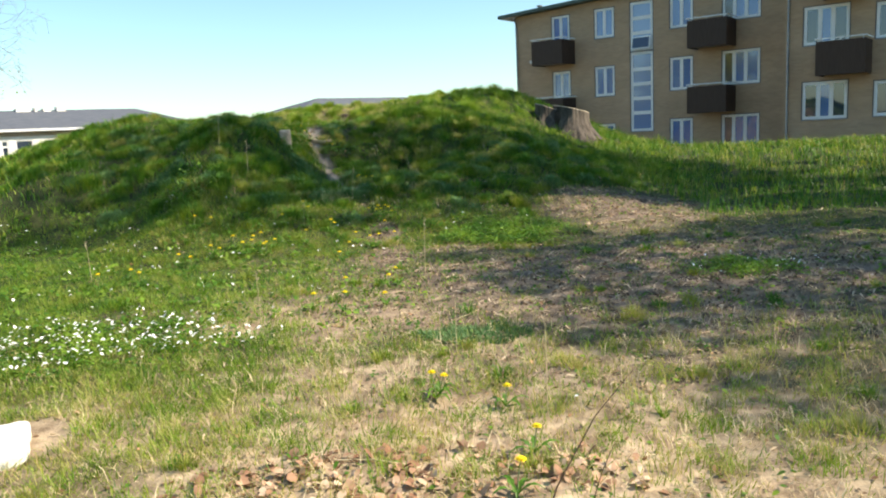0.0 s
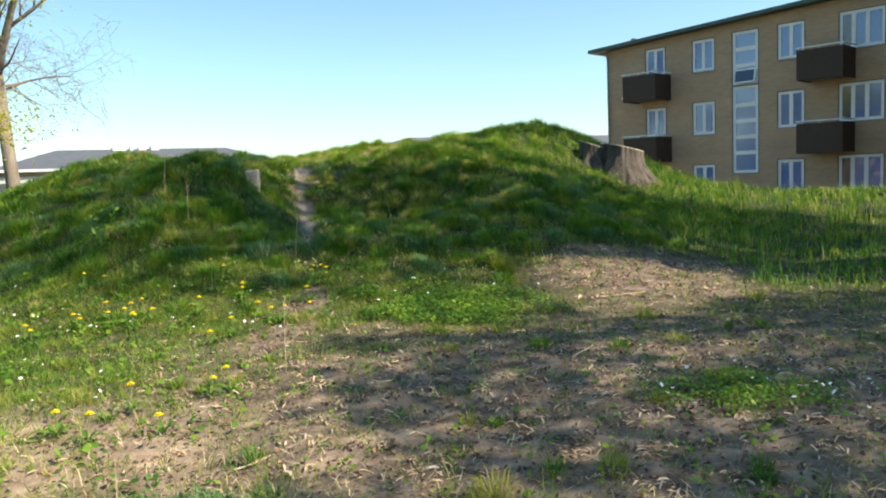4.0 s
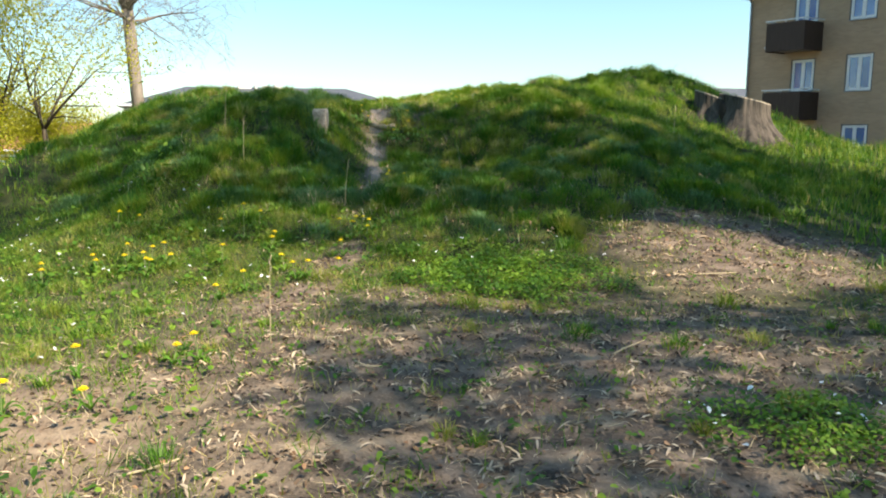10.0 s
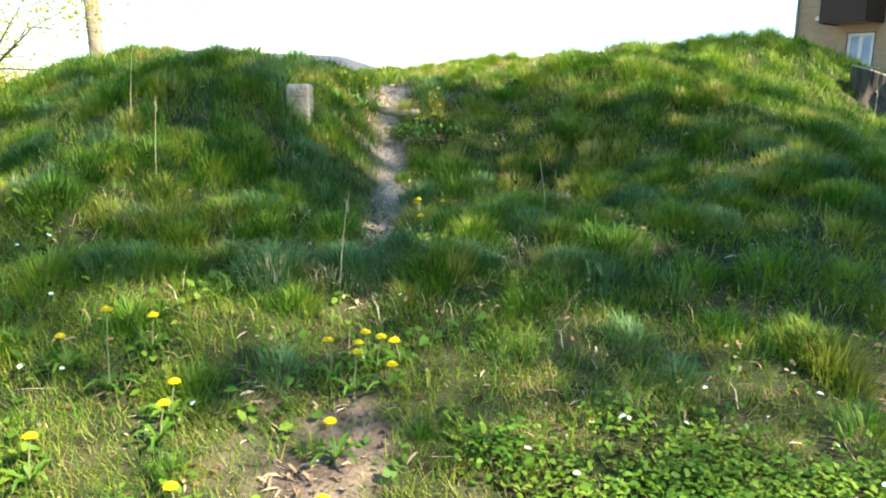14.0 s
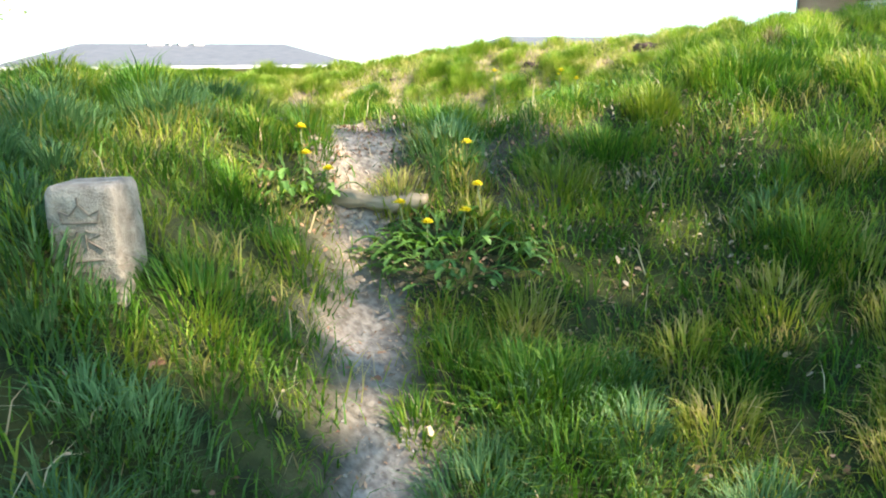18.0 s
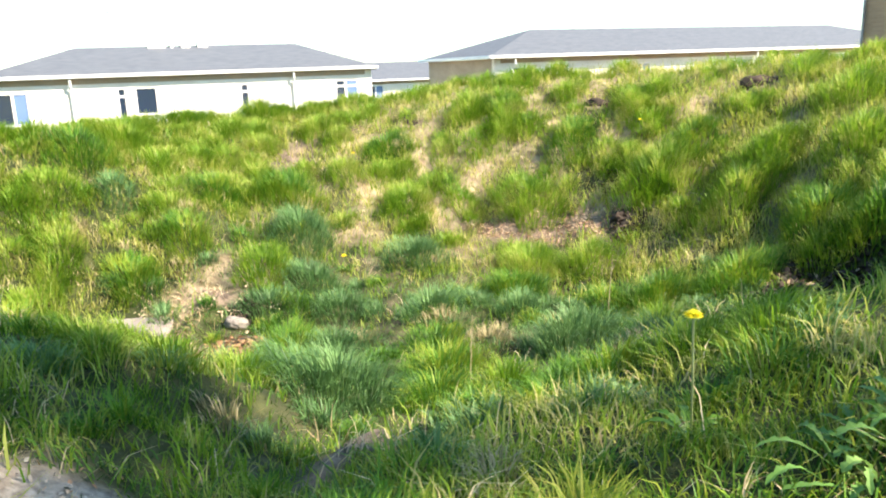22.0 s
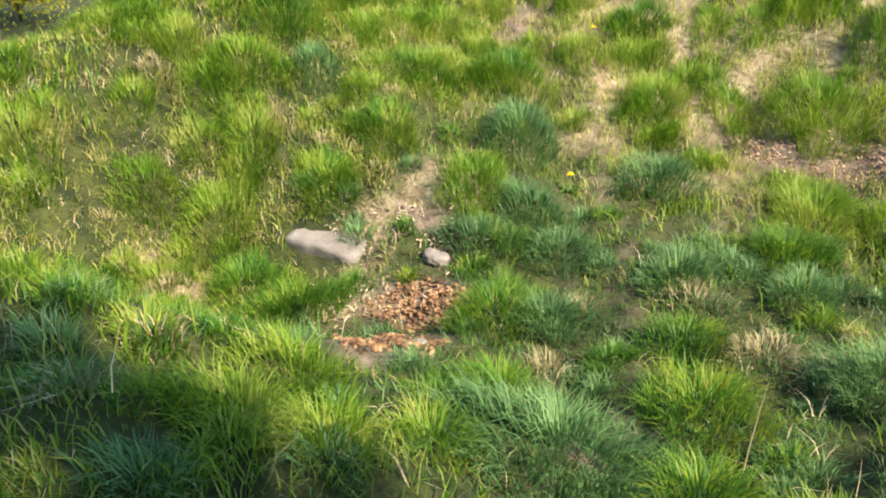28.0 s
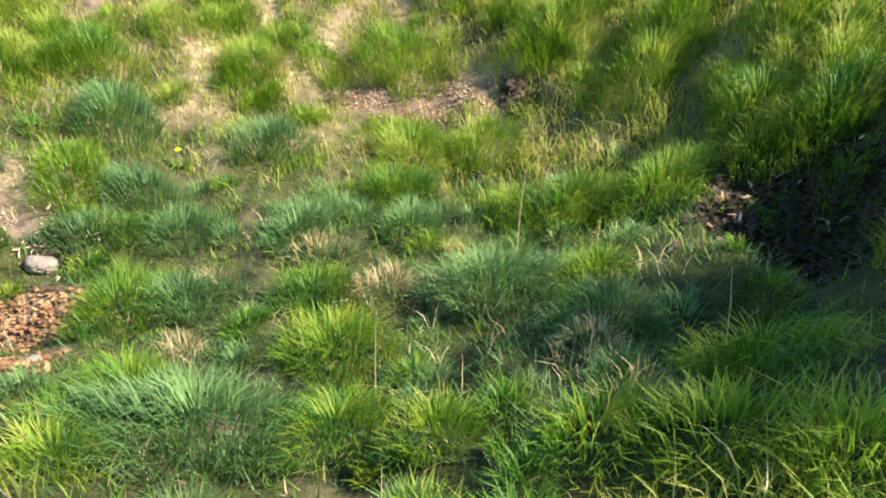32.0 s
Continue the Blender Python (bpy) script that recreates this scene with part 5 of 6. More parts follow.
tussocks(160, (-3.4, 6, 1.6, 10), lambda x, y: clear_of_things(x, y) * (0.25 + 0.6 * patchy(x, y, 1.0, 69)), 360, G_YELLOW, "small tufts on the worn ground", (0.04, 0.1), 0.6)
tussocks(130, (-3.4, 6, 1.6, 10), lambda x, y: clear_of_things(x, y) * (0.25 + 0.6 * patchy(x, y, 0.8, 70)), 365, G_GREEN, "small green tufts on the worn ground", (0.03, 0.09), 0.6)
tuft_of([(-2.52, 12.4, 0.15), (-2.28, 12.4, 0.12)], 376, G_GREEN, "long grass at the foot of the marker stone", 0.8)
tuft_of([(-1.46, 10.49, 0.2), (-1.2, 10.6, 0.12), (-0.36, 12.6, 0.12)], 370, G_DRY, "bleached tussock bent over beside the path", 0.22, 1.0)
tuft_of([(-1.5, 10.55, 0.24), (-1.15, 10.75, 0.2)], 373, G_BLUE, "green tussock by the path", 0.9)


def herbs(name, n, area, chance, size, lift, mat, label, seed, category="plants", tilt=0.35, wide=0.62):
    """Small rounded leaves in many directions, near the ground."""
    x, y = scatter(n, *area, chance, seed)
    r = np.random.RandomState(seed + 1)
    k = len(x)
    c = np.stack([x, y, height(x, y) + r.uniform(*lift, k)], 1)
    a = r.uniform(0, 6.283, k)
    u = np.stack([np.cos(a), np.sin(a), r.normal(0, tilt, k)], 1)
    w = np.stack([-np.sin(a), np.cos(a), r.normal(0, tilt, k)], 1)
    s = (size * r.uniform(0.6, 1.4, k))[:, None]
    fold = np.array([0, 0, 1.0]) * s * 0.25
    pts_ = [c - u * s, c - u * s * 0.3 + w * s * wide + fold, c + u * s * 0.55 + w * s * wide * 0.8 + fold, c + u * s, c + u * s * 0.55 - w * s * wide * 0.8 + fold, c - u * s * 0.3 - w * s * wide + fold]
    ob = mesh_quads(name, np.stack(pts_, 1).reshape(-1, 3), mat, corners=6)
    return tagged(ob, label, category, kind="stuff")


def oval(cx, cy, rx, ry, seed, edge=0.3):
    return lambda x, y: ease((1 - np.hypot((x - cx) / rx, (y - cy) / ry) + 0.3 * lumps(x, y, 0.6, seed)) / edge)


herbs("ground_elder", 52000, (-0.6, 2.4, 8.2, 10.6), oval(0.8, 9.4, 1.05, 0.85, 71, 0.7), 0.0125, (0.01, 0.09), M_LEAF_H, "dense patch of leafy ground cover before the mound", 400)
herbs("ground_cover", 20000, (1.6, 3.8, 6.2, 7.9), oval(2.78, 7.0, 0.62, 0.42, 72, 0.7), 0.012, (0.015, 0.07), M_LEAF_H, "low leafy plants with small white flowers", 410)
herbs("ground_cover", 11000, (-4, -0.8, 4.4, 6.6), oval(-2.4, 5.5, 1.35, 0.75, 73, 0.8), 0.015, (0.015, 0.07), M_LEAF_H, "low leafy plants thick with white flowers", 420)
herbs("ground_cover", 16000, (-7, 0, 5.5, 10.5), lambda x, y: green_here(x, y) * patchy(x, y, 0.8, 75, -0.1, 0.4) * 0.7, 0.022, (0.01, 0.07), M_LEAF_H, "low herbs in the grass at the mound's foot", 430)
herbs("ground_cover", 26000, FIELD, lambda x, y: patchy(x, y, 0.45, 76, 0.1, 0.6) * clear_of_things(x, y), 0.013, (0.004, 0.03), M_LEAF_H, "sprigs of low herbs on the worn ground", 440)
herbs("leafy_weeds", 1500, (-3.9, -2.6, 9.6, 10.8), oval(-3.2, 10.2, 0.42, 0.36, 97, 0.8), 0.024, (0.02, 0.42), M_LEAF_H, "stand of tall dark leafy weeds on the slope", 443, "plants", 0.6, 0.5)
herbs("leaf_litter", 15000, FIELD, lambda x, y: fading(x, y, *FIELD) * np.maximum(0.12 + 0.3 * patchy(x, y, 0.7, 98), np.maximum(oval(-0.6, 3.3, 1.0, 0.5, 77)(x, y), 0.8 * oval(2.6, 10.4, 1.2, 0.7, 99)(x, y))), 0.014, (0.0, 0.015), M_LITTER, "dead brown leaves and bits lying on the ground", 450, "leaf litter", 0.3)
herbs("leaf_litter", 1500, (-1.8, 1.3, 2.9, 3.8), oval(-0.1, 3.35, 1.3, 0.36, 101, 0.6), 0.026, (0.0, 0.03), M_LITTER_PALE, "faded pinkish dead leaves heaped in the straw", 455, "leaf litter", 0.5)
DEBRIS = (-3.2, 6.2, 3.2, 12.3)
herbs("soil_crumbs", 75000, DEBRIS, lambda x, y: bareness(x, y) * (0.25 + 0.75 * patchy(x, y, 0.35, 104)), 0.011, (0.0, 0.010), M_SOILBITS, "crumbs and clods of dry brown earth", 471, "soil", 0.5)
herbs("chaff", 64000, DEBRIS, lambda x, y: (0.1 + 0.9 * bareness(x, y)) * (0.08 + 0.92 * patchy(x, y, 0.4, 105, 0.0, 0.5)), 0.028, (0.0, 0.014), M_CHAFF, "bleached chips of straw and bark on bare soil", 473, "straw", 0.3, 0.16)
herbs("ground_cover", 26000, DEBRIS, lambda x, y: bareness(x, y) * patchy(x, y, 0.4, 106, 0.15, 0.5), 0.016, (0.004, 0.04), M_LEAF_H, "clusters of small green sprigs on bare soil", 475)
herbs("leaf_litter", 5000, (-2.5, 2.6, 10.4, 13.6), lambda x, y: patchy(x, y, 0.35, 109, 0.15, 0.5), 0.011, (0.0, 0.05), M_LITTER_PALE, "dead leaves caught between the tufts on the slope", 477, "leaf litter", 0.5)
meadow("grass", 40000, (-2.9, -0.7, 13.7, 15.0), lambda x, y: patchy(x, y, 0.3, 131, -0.2, 0.4) * (1 - 0.8 * dustiness(x, y)) * clear_of_things(x, y), (0.02, 0.06), (0.003, 0.006), 0.8, G_BLUE, "thin low grass creeping over the worn crest", 299)
herbs("leaf_litter", 9000, (-2.4, -0.6, 13.2, 15.0), lambda x, y: 0.4 + 0 * x, 0.008, (0.0, 0.012), M_LITTER_PALE, "dead bits of leaf and straw on the worn crest", 479, "leaf litter", 0.5)
herbs("dust_clods", 20000, (-3.6, -0.9, 11, 15.2), lambda x, y: dustiness(x, y) * (0.2 + 0.8 * patchy(x, y, 0.25, 133)), 0.0065, (0.0, 0.012), M_DUSTBITS, "dry pale clods and crumbs on the path", 458, "soil", 0.6)
herbs("path_grit", 16000, (-3.4, -0.8, 10, 15.2), lambda x, y: bareness(x, y) ** 2, 0.006, (0.0, 0.006), M_LITTER_PALE, "grit and crumbs of earth on the path", 456, "grit", 0.5)
herbs("leaf_litter", 6000, FIELD, lambda x, y: 0.2 + 0.8 * patchy(x, y, 0.5, 102), 0.008, (0.0, 0.012), M_ROT_SHADE, "dark bits of bark and rotten leaf on bare soil", 457, "leaf litter", 0.3)
herbs("leaf_litter", 16000, (-6, -4, 16.5, 19), lambda x, y: np.maximum(oval(-4.86, 17.86, 0.3, 0.3, 78)(x, y), oval(-4.48, 17.2, 0.2, 0.45, 78)(x, y)), 0.014, (0.0, 0.025), M_LITTER, "brown dead leaves in a bare dip of the hollow", 460, "leaf litter", 0.4)
herbs("chaff", 2600, (-6.1, -4.7, 17.1, 19), lambda x, y: np.maximum(oval(-5.5, 18.4, 0.4, 0.35, 141)(x, y), np.maximum(oval(-5.25, 17.75, 0.25, 0.45, 142)(x, y), oval(-4.95, 18.45, 0.25, 0.3, 143)(x, y))), 0.016, (0.0, 0.03), M_CHAFF, "bleached straw chips round the stone slab", 462, "straw", 0.5, 0.2)
herbs("leaf_litter", 9000, (-4.4, -1.8, 20, 21.5), oval(-3.1, 20.75, 0.85, 0.3, 79), 0.014, (0.0, 0.012), M_LITTER_PALE, "faded straw and leaf bits on a bare strip of the bank", 465, "leaf litter", 0.3, 0.35)
# dark soil of the pit; its deep shade is put into the near-black colour
herbs("leaf_litter", 9000, (-1.7, 0.0, 17.3, 19.3), oval(-0.85, 18.4, 0.6, 0.75, 117), 0.03, (0.0, 0.03), M_ROT_SHADE, "dark soil bits in the pit, coloured near black to deepen its shade", 467, "leaf litter", 0.5, 0.4)
# shade in the gaps between tussocks, painted as patches of near-black bits
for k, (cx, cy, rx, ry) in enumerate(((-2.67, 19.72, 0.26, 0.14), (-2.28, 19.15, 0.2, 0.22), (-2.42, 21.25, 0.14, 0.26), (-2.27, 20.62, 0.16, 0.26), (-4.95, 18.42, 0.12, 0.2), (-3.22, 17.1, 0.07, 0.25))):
    herbs("leaf_litter", 2600, (cx - 0.5, cx + 0.5, cy - 0.5, cy + 0.5), oval(cx, cy, rx, ry, 130 + k), 0.02, (0.0, 0.05), M_ROT_SHADE, "near-black bits painting the shade between the tussocks", 520 + 2 * k, "leaf litter", 0.5, 0.4)
herbs("leaf_litter", 160, (-1.6, -0.2, 17.6, 19.1), oval(-0.9, 18.4, 0.5, 0.6, 118), 0.035, (0.02, 0.04), M_CHAFF, "a few pale chips of wood in the shaded pit", 468, "leaf litter", 0.5, 0.2)
herbs("white_flowers", 1500, (-4, -0.8, 4.4, 6.6), oval(-2.4, 5.5, 1.3, 0.65, 73), 0.013, (0.08, 0.14), M_PETAL_W, "thick cluster of small white flowers", 470, "flowers")
herbs("white_flowers", 150, (-3.6, -1.6, 7.4, 9.0), oval(-2.6, 8.2, 0.5, 0.35, 74), 0.014, (0.08, 0.13), M_PETAL_W, "cluster of white flowers in the lawn", 485, "flowers")
herbs("white_flowers", 170, (1.6, 3.8, 6.2, 7.9), oval(2.9, 7.0, 0.75, 0.45, 72), 0.013, (0.06, 0.11), M_PETAL_W, "small white flowers over low leaves", 480, "flowers")
herbs("white_flowers", 700, (-7, -0.6, 5, 10.5), lambda x, y: green_here(x, y) * patchy(x, y, 1.2, 80, -0.2, 0.4), 0.014, (0.06, 0.12), M_PETAL_W, "white flowers scattered in the grass", 490, "flowers")
herbs("white_flowers", 90, FIELD, lambda x, y: 0.5 + 0 * x, 0.011, (0.02, 0.06), M_PETAL_W, "a few white flowers on the worn ground", 500, "flowers")
herbs("white_flowers", 40, (0, 1.8, 8.6, 10.2), oval(0.8, 9.4, 1.0, 0.8, 71), 0.012, (0.12, 0.16), M_PETAL_W, "white flowers over the leafy patch", 510, "flowers")


# ---- dandelions ----


def dandelion(tall, seed, leaves=6):
    rng = random.Random(seed)
    d = thing("dandelion", pose(0, 0, 0), "yellow dandelion in bloom with a rosette of toothed leaves", "flower", "dandelions in the grass")
    top = Vector((rng.uniform(-0.03, 0.03), rng.uniform(-0.03, 0.03), tall))
    part("stalk", tube([(0, 0, -0.02), (top.x * 0.3, top.y * 0.3, tall * 0.5), top], [0.0035, 0.003, 0.003], 6), M_STALK, d)
    bm = bmesh.new()
    for ring, (n, r0, lift) in enumerate(((20, 0.028, 0.001), (18, 0.024, 0.007), (14, 0.018, 0.012), (9, 0.011, 0.015))):
        for k in range(n):
            a = 6.283 * (k + 0.5 * ring) / n + rng.uniform(-0.1, 0.1)
            u, w = Vector((math.cos(a), math.sin(a), 0)), Vector((-math.sin(a), math.cos(a), 0))
            r = r0 * rng.uniform(0.88, 1.1)
            bm.faces.new([bm.verts.new(top + q) for q in (w * 0.001 + Vector((0, 0, lift * 0.4)), u * r * 0.6 + w * 0.0036 + Vector((0, 0, lift)), u * r + Vector((0, 0, lift * 0.8)), u * r * 0.6 - w * 0.0036 + Vector((0, 0, lift)))])
    bmesh.ops.create_icosphere(bm, subdivisions=1, radius=0.011, matrix=Matrix.Translation(top + Vector((0, 0, 0.006))))
    part("flower_head", bm, M_PETAL_Y, d)
    for k in range(leaves):
        a = 6.283 * k / leaves + rng.uniform(-0.3, 0.3)
        u, w, up = Vector((math.cos(a), math.sin(a), 0)), Vector((-math.sin(a), math.cos(a), 0)), Vector((0, 0, 1))
        ln, bm = rng.uniform(0.08, 0.15), bmesh.new()
        rows_ = []
        for i in range(9):
            f = i / 8
            mid = u * ln * f + up * (0.05 * math.sin(f * 2.6) + 0.01)
            half = 0.016 * math.sin(math.pi * min(1, 0.12 + f * 0.88)) * (1.0 if i % 2 else 0.5) + 0.001
            rows_.append((bm.verts.new(mid - w * half + up * 0.004), bm.verts.new(mid), bm.verts.new(mid + w * half + up * 0.004)))
        for p, q in zip(rows_, rows_[1:]):
            bm.faces.new((p[0], p[1], q[1], q[0]))
            bm.faces.new((p[1], p[2], q[2], q[1]))
        part("leaf", bm, M_LEAF_H, d)
    return d


def toothed_leaf(u, ln, lift, half, rng):
    """One long dandelion leaf along u, arched and jagged at both edges."""
    bm, w, up, rows_ = bmesh.new(), Vector((-u.y, u.x, 0)), Vector((0, 0, 1)), []
    curl = rng.uniform(-0.25, 0.25)
    for i in range(13):
        f = i / 12
        mid = u * ln * f * (1 - 0.12 * f) + w * curl * ln * f * f + up * (lift * math.sin(f * 2.4) + 0.01)
        wide = half * (0.18 + 0.95 * f ** 0.8) * (1 if f < 0.86 else (1.02 - f) / 0.16) * (1.0 if i % 2 else 0.42)
        rows_.append((bm.verts.new(mid - w * wide + up * wide * 0.35), bm.verts.new(mid), bm.verts.new(mid + w * wide + up * wide * 0.35)))
    for p, q in zip(rows_, rows_[1:]):
        bm.faces.new((p[0], p[1], q[1], q[0]))
        bm.faces.new((p[1], p[2], q[2], q[1]))
    return bm


def leaf_clump(x, y, rx, ry, count, seed, label):
    rng = random.Random(seed)
    z = ground_z(x, y)
    t = thing("dandelion_clump", pose(x, y, z), label, "plant", "leafy dandelion clumps by the step")
    for k in range(count):
        a, f = rng.uniform(0, 6.283), math.sqrt(rng.uniform(0, 0.8))
        px, py = math.cos(a) * f * rx, math.sin(a) * f * ry
        turn = a + rng.uniform(-1.1, 1.1)
        leaf = part("leaf", toothed_leaf(Vector((math.cos(turn), math.sin(turn), 0)), rng.uniform(0.10, 0.20), rng.uniform(0.02, 0.09), rng.uniform(0.011, 0.019), rng), M_LEAF_D, t)
        leaf.matrix_basis = pose(px, py, ground_z(x + px, y + py) - z + 0.02 * rng.random())
    return t


leaf_clump(-1.70, 13.5, 0.27, 0.15, 150, 901, "thick clump of long toothed dandelion leaves by the path")
leaf_clump(-2.34, 13.5, 0.17, 0.13, 40, 902, "clump of toothed dandelion leaves beside the timber step")
leaf_clump(-1.45, 15.1, 0.24, 0.14, 45, 903, "clump of toothed dandelion leaves on the sunny rim")
leaf_clump(-1.1, 12.1, 0.14, 0.1, 22, 904, "small rosette of dandelion leaves on the slope")

DANDELIONS = [(-2.8, 9.53), (-1.88, 9.56), (-1.63, 9.51), (-1.63, 9.77), (-1.25, 9.32), (-1.52, 9.0), (-1.85, 8.76), (-0.92, 8.98), (-0.95, 8.46), (-0.48, 9.09), (-0.68, 8.9), (-0.71, 9.8), (-0.58, 9.86), (-0.61, 9.43), (-0.91, 11.18), (-2.34, 13.66), (-2.2, 13.54), (-2.27, 13.5),
              (-1.735, 13.9), (-1.63, 13.7), (-1.89, 13.55), (-1.8, 13.52), (-1.68, 13.56), (-2.96, 9.44), (-2.4, 8.57), (-2.07, 8.72), (-0.34, 7.05), (-0.42, 6.94), (-0.98, 6.23), (-0.72, 6.12), (-0.39, 6.31), (-2.6, 8.18), (0.03, 4.35), (0.41, 4.21), (0.5, 3.62), (0.38, 3.23), (-1.9, 15.42), (-4.61, 19.49),
              (-0.85, 9.9), (-0.8, 9.98), (-0.76, 10.03), (-0.68, 9.96), (-0.6, 10.03), (-2.1, 8.85), (-2.0, 8.9), (-1.95, 8.6), (-2.15, 8.6), (-1.88, 8.5), (-2.5, 8.65), (-2.8, 8.35), (-2.3, 8.8), (-3.1, 7.75), (-2.85, 7.45), (-3.2, 7.3), (-1.0, 8.2), (-1.3, 9.45),
              (-0.75, 6.6), (0.05, 4.42), (-0.75, 8.85), (-1.5, 15.2), (-1.38, 15.16), (-1.22, 11.86), (-1.18, 11.84), (-1.13, 12.15), (-5.2, 21.3), (-2.2, 21.8)]
kinds = [dandelion(h, 600 + k, 5 + k % 3) for k, h in enumerate((0.12, 0.15, 0.34, 0.17))]
for k, (x, y) in enumerate(DANDELIONS):
    tall_one = (x, y) == (-1.9, 15.42)
    src_ = kinds[2] if tall_one else kinds[(0, 1, 3)[k % 3]]
    m = pose(x, y, ground_z(x, y), 0, 0, 57 * k)
    if k < 4:
        kinds[k].matrix_world = m
    else:
        copy_thing(src_, m)


# ---- stones, stump and wood ----


def rough_block(sx, sy, sz, seed, sharp=9.0, jag=0.006):
    """A hewn block on z = 0 with worn, rounded edges and an uneven face; sharp: how square its edges are."""
    bm = bmesh.new()
    bmesh.ops.create_cube(bm, size=2.0)
    bmesh.ops.subdivide_edges(bm, edges=list(bm.edges), cuts=13, use_grid_fill=True)
    for v in bm.verts:
        n = sum(abs(c) ** sharp for c in v.co) ** (1 / sharp)
        v.co = Vector((v.co.x * sx / 2, v.co.y * sy / 2, v.co.z * sz / 2)) / n + Vector((0, 0, sz / 2))
        v.co += noise.noise_vector(v.co * 9 + Vector((seed, 0, 0))) * jag + noise.noise_vector(v.co * 40 + Vector((0, seed, 0))) * jag * 0.4
    return bm


M_CARVED = plain("weathered_carving", (0.20, 0.16, 0.125), 0.95)
post = part("stone_marker", rough_block(0.175, 0.175, 0.62, 3, 16.0, 0.003), M_STONE, None, smooth=True)
post.matrix_world = pose(-2.40, 12.56, 1.13, 1.5, -1, 14)
tagged(post, "squared granite marker stone standing in long grass", "stone")
STROKES = [[(-0.045, 0.535), (-0.05, 0.56), (-0.025, 0.548), (0.0, 0.575), (0.025, 0.548), (0.05, 0.56), (0.045, 0.535)], [(-0.045, 0.53), (0.045, 0.53)], [(0.0, 0.578), (0.0, 0.594)],
           [(-0.05, 0.51), (-0.03, 0.46)], [(-0.01, 0.51), (-0.03, 0.46)], [(0.01, 0.46), (0.01, 0.51), (0.045, 0.50), (0.012, 0.485), (0.05, 0.46)], [(-0.05, 0.43), (0.05, 0.435)], [(-0.02, 0.405), (0.02, 0.405)]]
for stroke in STROKES:  # a worn crowned mark, cut into the face
    part("carved_line", tube([(x, -0.0885, z) for x, z in stroke], [0.0028] * len(stroke), 5), M_CARVED, post)

slab = part("concrete_block", rough_block(0.60, 0.24, 0.22, 9, 7.0, 0.014), M_CONCRETE, None, smooth=True)
slab.matrix_world = pose(-5.75, 18.18, ground_z(-5.75, 18.18) - 0.185, 6, 2, 4)
tagged(slab, "half-sunken weathered concrete block in the grass", "stone block")
for x, y, s, t in ((-4.98, 18.28, 0.17, 20), (-4.42, 17.2, 0.13, 50), (-3.2, 19.75, 0.13, 10)):
    rock = part("stone", rough_block(s, s * 0.7, s * 0.5, x, 3.0, 0.02), M_CONCRETE, None, smooth=True)
    rock.matrix_world = pose(x, y, ground_z(x, y) - s * 0.12, 5, 8, t)
    tagged(rock, "small grey stone lying in the hollow", "stone", "stones in the hollow")
pale = part("pale_stone", rough_block(0.56, 0.46, 0.09, 17, 9.0, 0.012), M_RENDER, None, smooth=True)
pale.matrix_world = pose(-2.32, 3.84, ground_z(-2.3, 3.85) - 0.03, 3, -4, 25)
tagged(pale, "flat bright pale stone lying in the grass", "stone")

# scars of bare earth; the overhanging turf's shade is painted in as near-black
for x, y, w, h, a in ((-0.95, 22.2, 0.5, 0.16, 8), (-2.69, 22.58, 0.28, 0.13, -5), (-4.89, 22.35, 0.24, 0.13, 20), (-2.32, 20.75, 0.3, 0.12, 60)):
    scar = part("earth_scar_shade", rough_block(w, 0.16, h, x, 3.0, 0.05), M_ROT_SHADE, None, smooth=True)
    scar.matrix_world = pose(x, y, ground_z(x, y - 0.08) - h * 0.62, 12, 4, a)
    tagged(scar, "crumbling scar of bare earth in the turf bank, coloured dark for its overhang's shade", "earth", "earth scars in the bank")

rng_step = random.Random(21)
step = part("timber_step", tube([(-0.2 + 0.4 * k / 15, 0.008 * rng_step.uniform(-1, 1), 0.01 * math.sin(k * 0.5)) for k in range(16)], [0.032 + 0.006 * rng_step.uniform(-1, 1) - (0.012 if k in (0, 15) else 0) for k in range(16)], 18), M_LOG, None, smooth=True)
step.matrix_world = pose(-2.04, 13.65, 1.535, 0, 2, 12)
tagged(step, "worn grey timber edge set across the path as a step", "step")


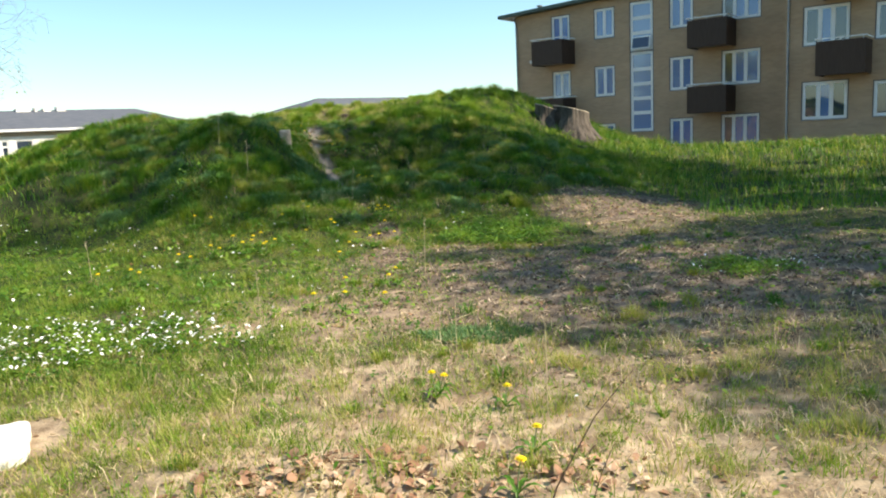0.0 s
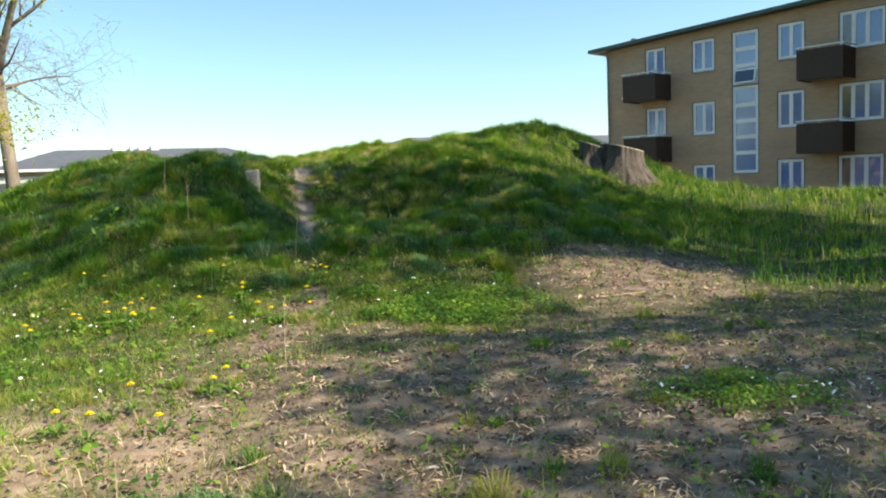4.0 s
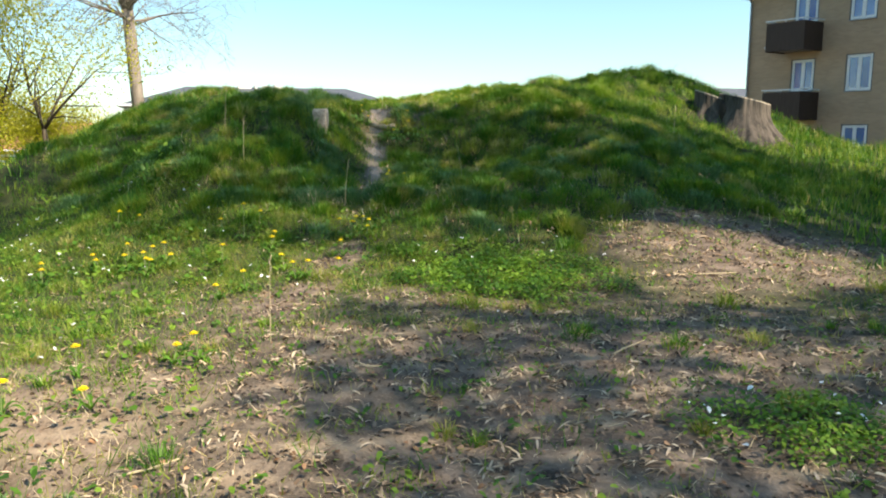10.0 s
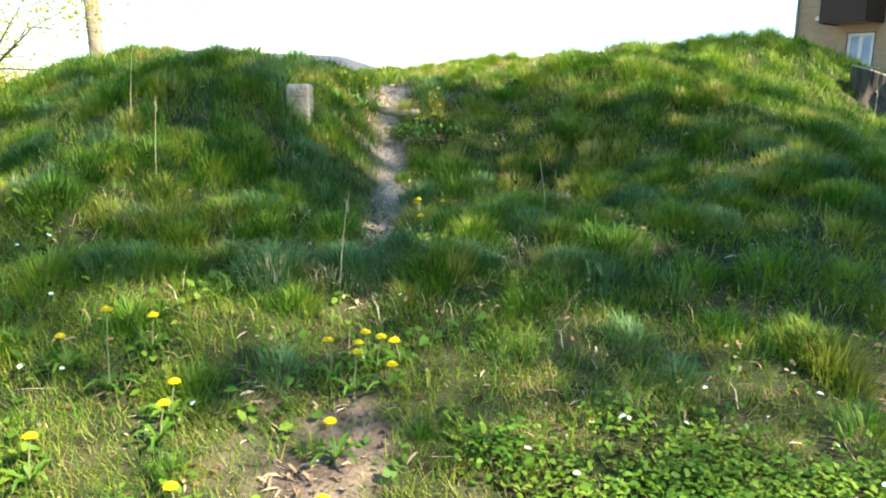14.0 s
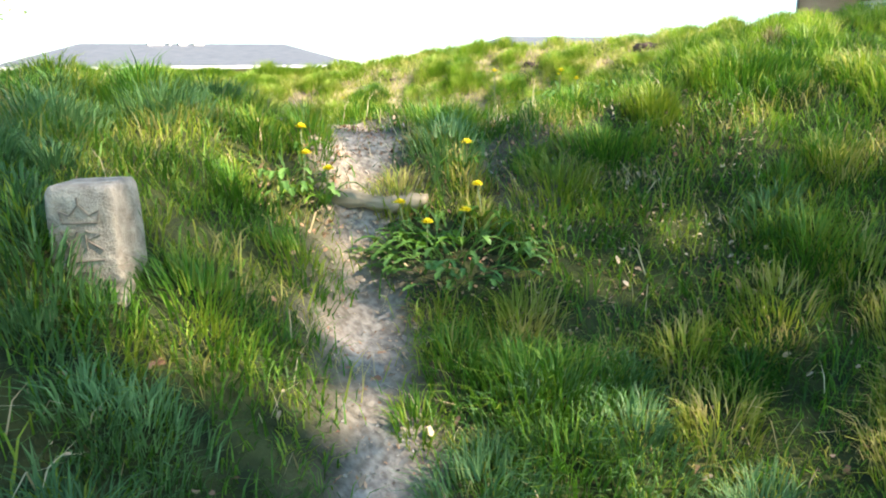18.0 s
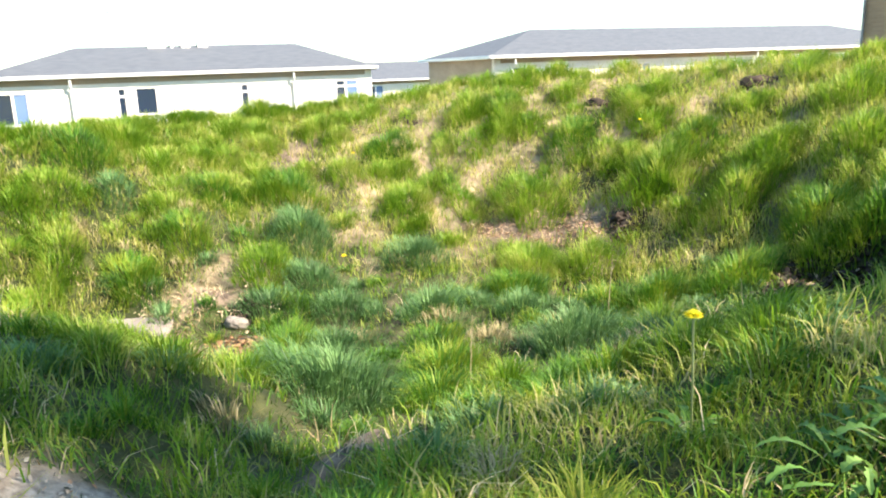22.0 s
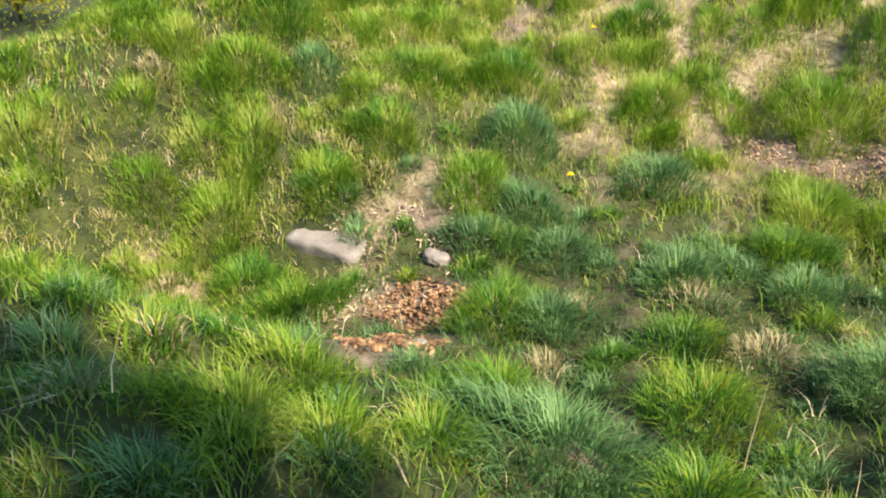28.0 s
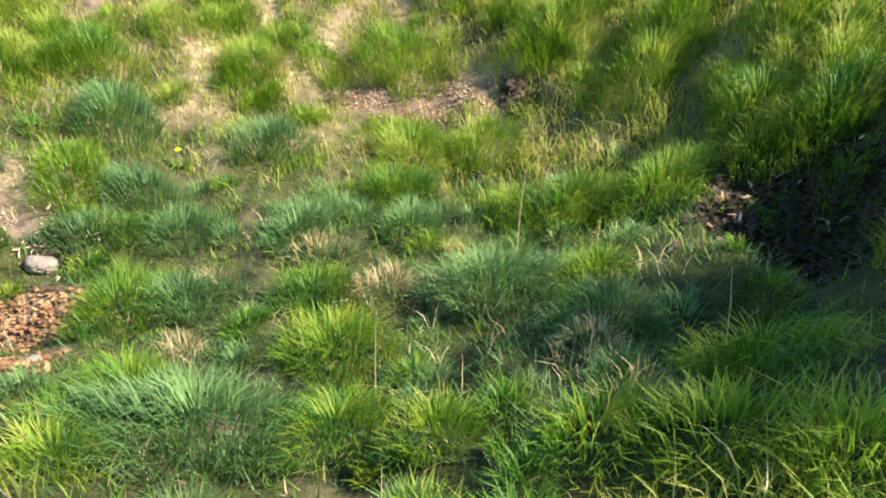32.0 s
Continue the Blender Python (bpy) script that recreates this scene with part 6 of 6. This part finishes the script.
def stump(x, y, top, radius, seed, hollow_at, label):
    """A sawn tree stump with root flares and a level cut."""
    s = thing("tree_stump", pose(x, y, ground_z(x, y)), label, "tree stump", "sawn stumps on the mound")
    rng = random.Random(seed)
    lobes = [(rng.uniform(0, 6.283), rng.uniform(0.2, 0.42)) for _ in range(5)] + [(-0.3, 0.62), (-0.85, 0.42), (-1.35, 0.5), (-1.95, 0.36)]
    h = top - ground_z(x, y)
    bm = bmesh.new()
    rings, n = [], 120
    for i in range(15):
        f = i / 14
        z = -0.75 + (h + 0.75) * f
        low = min(1.3, max(0, 1 - (z + 0.15) / (h * 1.05)) ** 1.5)
        ring = []
        for k in range(n):
            a = 6.283 * k / n
            r = radius * (1 + 0.05 * math.sin(3 * a + seed) + 0.03 * math.sin(7 * a + seed))
            for la, ls in lobes:
                r += radius * ls * low * max(0, math.cos(a - la)) ** 22 * 1.5
            r *= 1 + 0.05 * noise.noise(Vector((math.cos(a) * 3, math.sin(a) * 3, z * 1.2 + seed))) + 0.05 * noise.noise(Vector((math.cos(a) * 11, math.sin(a) * 11, z * 1.5 + seed)))
            ring.append(bm.verts.new((math.cos(a) * r, math.sin(a) * r, z - 0.09 * f * math.cos(a) * r / radius)))
        rings.append(ring)
    for p, q in zip(rings, rings[1:]):
        for k in range(n):
            bm.faces.new((p[k], p[(k + 1) % n], q[(k + 1) % n], q[k]))
    edge = [v.co.copy() for v in rings[-1]]
    part("bark", bm, M_STUMP, s, smooth=True)
    bm = bmesh.new()
    lower, upper = [bm.verts.new((v.x, v.y, v.z - 0.001)) for v in edge], [bm.verts.new((v.x * 0.99, v.y * 0.99, v.z + 0.018)) for v in edge]
    bm.faces.new(upper)
    for k in range(n):
        bm.faces.new((lower[k], lower[(k + 1) % n], upper[(k + 1) % n], upper[k]))
    part("cut_face", bm, M_CUT, s, "pale level saw cut")
    # no cavity is cut: a near-black lump stands in for the hollow's shade
    if hollow_at is not None:
        a = hollow_at
        bm = bmesh.new()
        bmesh.ops.create_icosphere(bm, subdivisions=3, radius=1)
        for v in bm.verts:
            v.co = Vector((v.co.x * 0.06, v.co.y * 0.11, v.co.z * 0.17)) * (1 + 0.1 * noise.noise(v.co * 3))
        c = part("hollow_shade", bm, M_ROT_SHADE, s, "near-black lump painting the shade of a hollow", True)
        c.matrix_basis = pose(math.cos(a) * radius * 0.97, math.sin(a) * radius * 0.97, h - 0.2, 0, 0, math.degrees(a))
    return s


stump(2.38, 16.85, 2.0, 0.25, 3, None, "weathered sawn stump grown into the grassy slope")
stump(2.87, 16.72, 1.94, 0.36, 7, math.radians(-150), "weathered sawn stump with spreading roots and a hollow painted as dark shade")


def stalk(x, y, tall, lean, ang, mat, label, name="dry_stalk", radius=0.003, heads=0):
    c, s_ = math.cos(radians(ang)) * lean, math.sin(radians(ang)) * lean
    t = thing(name, pose(x, y, ground_z(x, y)), label, "plant stalk", "tall dry stalks")
    part("stem", tube([(0, 0, -0.02), (c * 0.2, s_ * 0.2, tall * 0.35), (c * 0.6, s_ * 0.6, tall * 0.75), (c, s_, tall)], [radius, radius * 0.85, radius * 0.6, radius * 0.3], 5), mat, t)
    for k in range(heads):
        f = 0.8 + 0.06 * k
        part("seed_head", tube([(c * f, s_ * f, tall * f), (c * f + 0.012 * (-1) ** k, s_ * f, tall * f + 0.03)], [0.004, 0.001], 5), mat, t)
    return t


M_STRAW = material("straw_stem", (0.45, 0.35, 0.2), (0.62, 0.52, 0.33), 20.0, 0.7, 0.1)
M_WEED = material("dark_stem", (0.07, 0.045, 0.03), (0.14, 0.09, 0.05), 20.0, 0.7, 0.1)
for x, y, tall, lean, ang, heads in ((0.62, 4.05, 0.55, 0.02, 90, 0), (-0.9, 5.3, 0.50, 0.02, 0, 2), (-1.35, 6.0, 0.42, 0.03, 120, 2), (-0.1, 7.4, 0.55, 0.02, 10, 3), (0.16, 5.0, 0.42, 0.01, 60, 0), (-3.4, 7.6, 0.45, 0.02, 200, 3), (-1.15, 10.6, 0.5, 0.05, 30, 2), (-2.7, 11.2, 0.55, 0.04, 90, 2), (-3.2, 11.6, 0.6, 0.05, 60, 3), (-0.4, 12.2, 0.45, 0.1, 150, 0), (-2.3, 18.6, 0.5, 0.05, 60, 1), (-2.9, 17.1, 0.45, 0.02, 10, 0), (-1.6, 17.0, 0.5, 0.06, 120, 0), (1.9, 14.3, 0.5, 0.04, 80, 2)):
    stalk(x, y, tall, lean, ang, M_STRAW, "tall straw-coloured dry grass stalk", heads=heads)
stalk(0.42, 2.85, 0.62, 0.42, 20, M_WEED, "dark bare weed stem leaning over the straw", "weed_stalk", 0.004)
stalk(0.58, 2.8, 0.38, 0.16, 30, M_WEED, "dark bare weed stem leaning over the straw", "weed_stalk", 0.003)
for k, (x, y, ln, ang) in enumerate(((-1.9, 20.2, 0.5, 130), (-1.75, 20.0, 0.45, 150), (-4.55, 17.45, 0.32, 15), (3.0, 6.4, 0.45, 20), (0.25, 5.9, 0.25, 40), (2.3, 9.9, 0.5, 10), (1.4, 10.6, 0.6, -12), (-0.3, 3.55, 0.5, -15), (2.4, 3.9, 0.25, 5), (-4.9, 16.9, 0.4, 5), (1.9, 7.9, 0.3, 60), (0.6, 7.2, 0.2, -20))):
    c, s_ = math.cos(radians(ang)), math.sin(radians(ang))
    pts_ = [(x + c * ln * f, y + s_ * ln * f + 0.02 * math.sin(f * 5 + k), ground_z(x + c * ln * f, y + s_ * ln * f) + 0.015 + (0.05 if k < 2 else 0.02) * f) for f in (-0.5, -0.2, 0.1, 0.5)]
    tw = part("twig", tube(pts_, [0.006, 0.006, 0.005, 0.003], 6), M_STRAW if k % 3 else M_TWIG, None, smooth=True)
    tagged(tw, "thin dry twig lying in the grass", "twig", "fallen twigs")
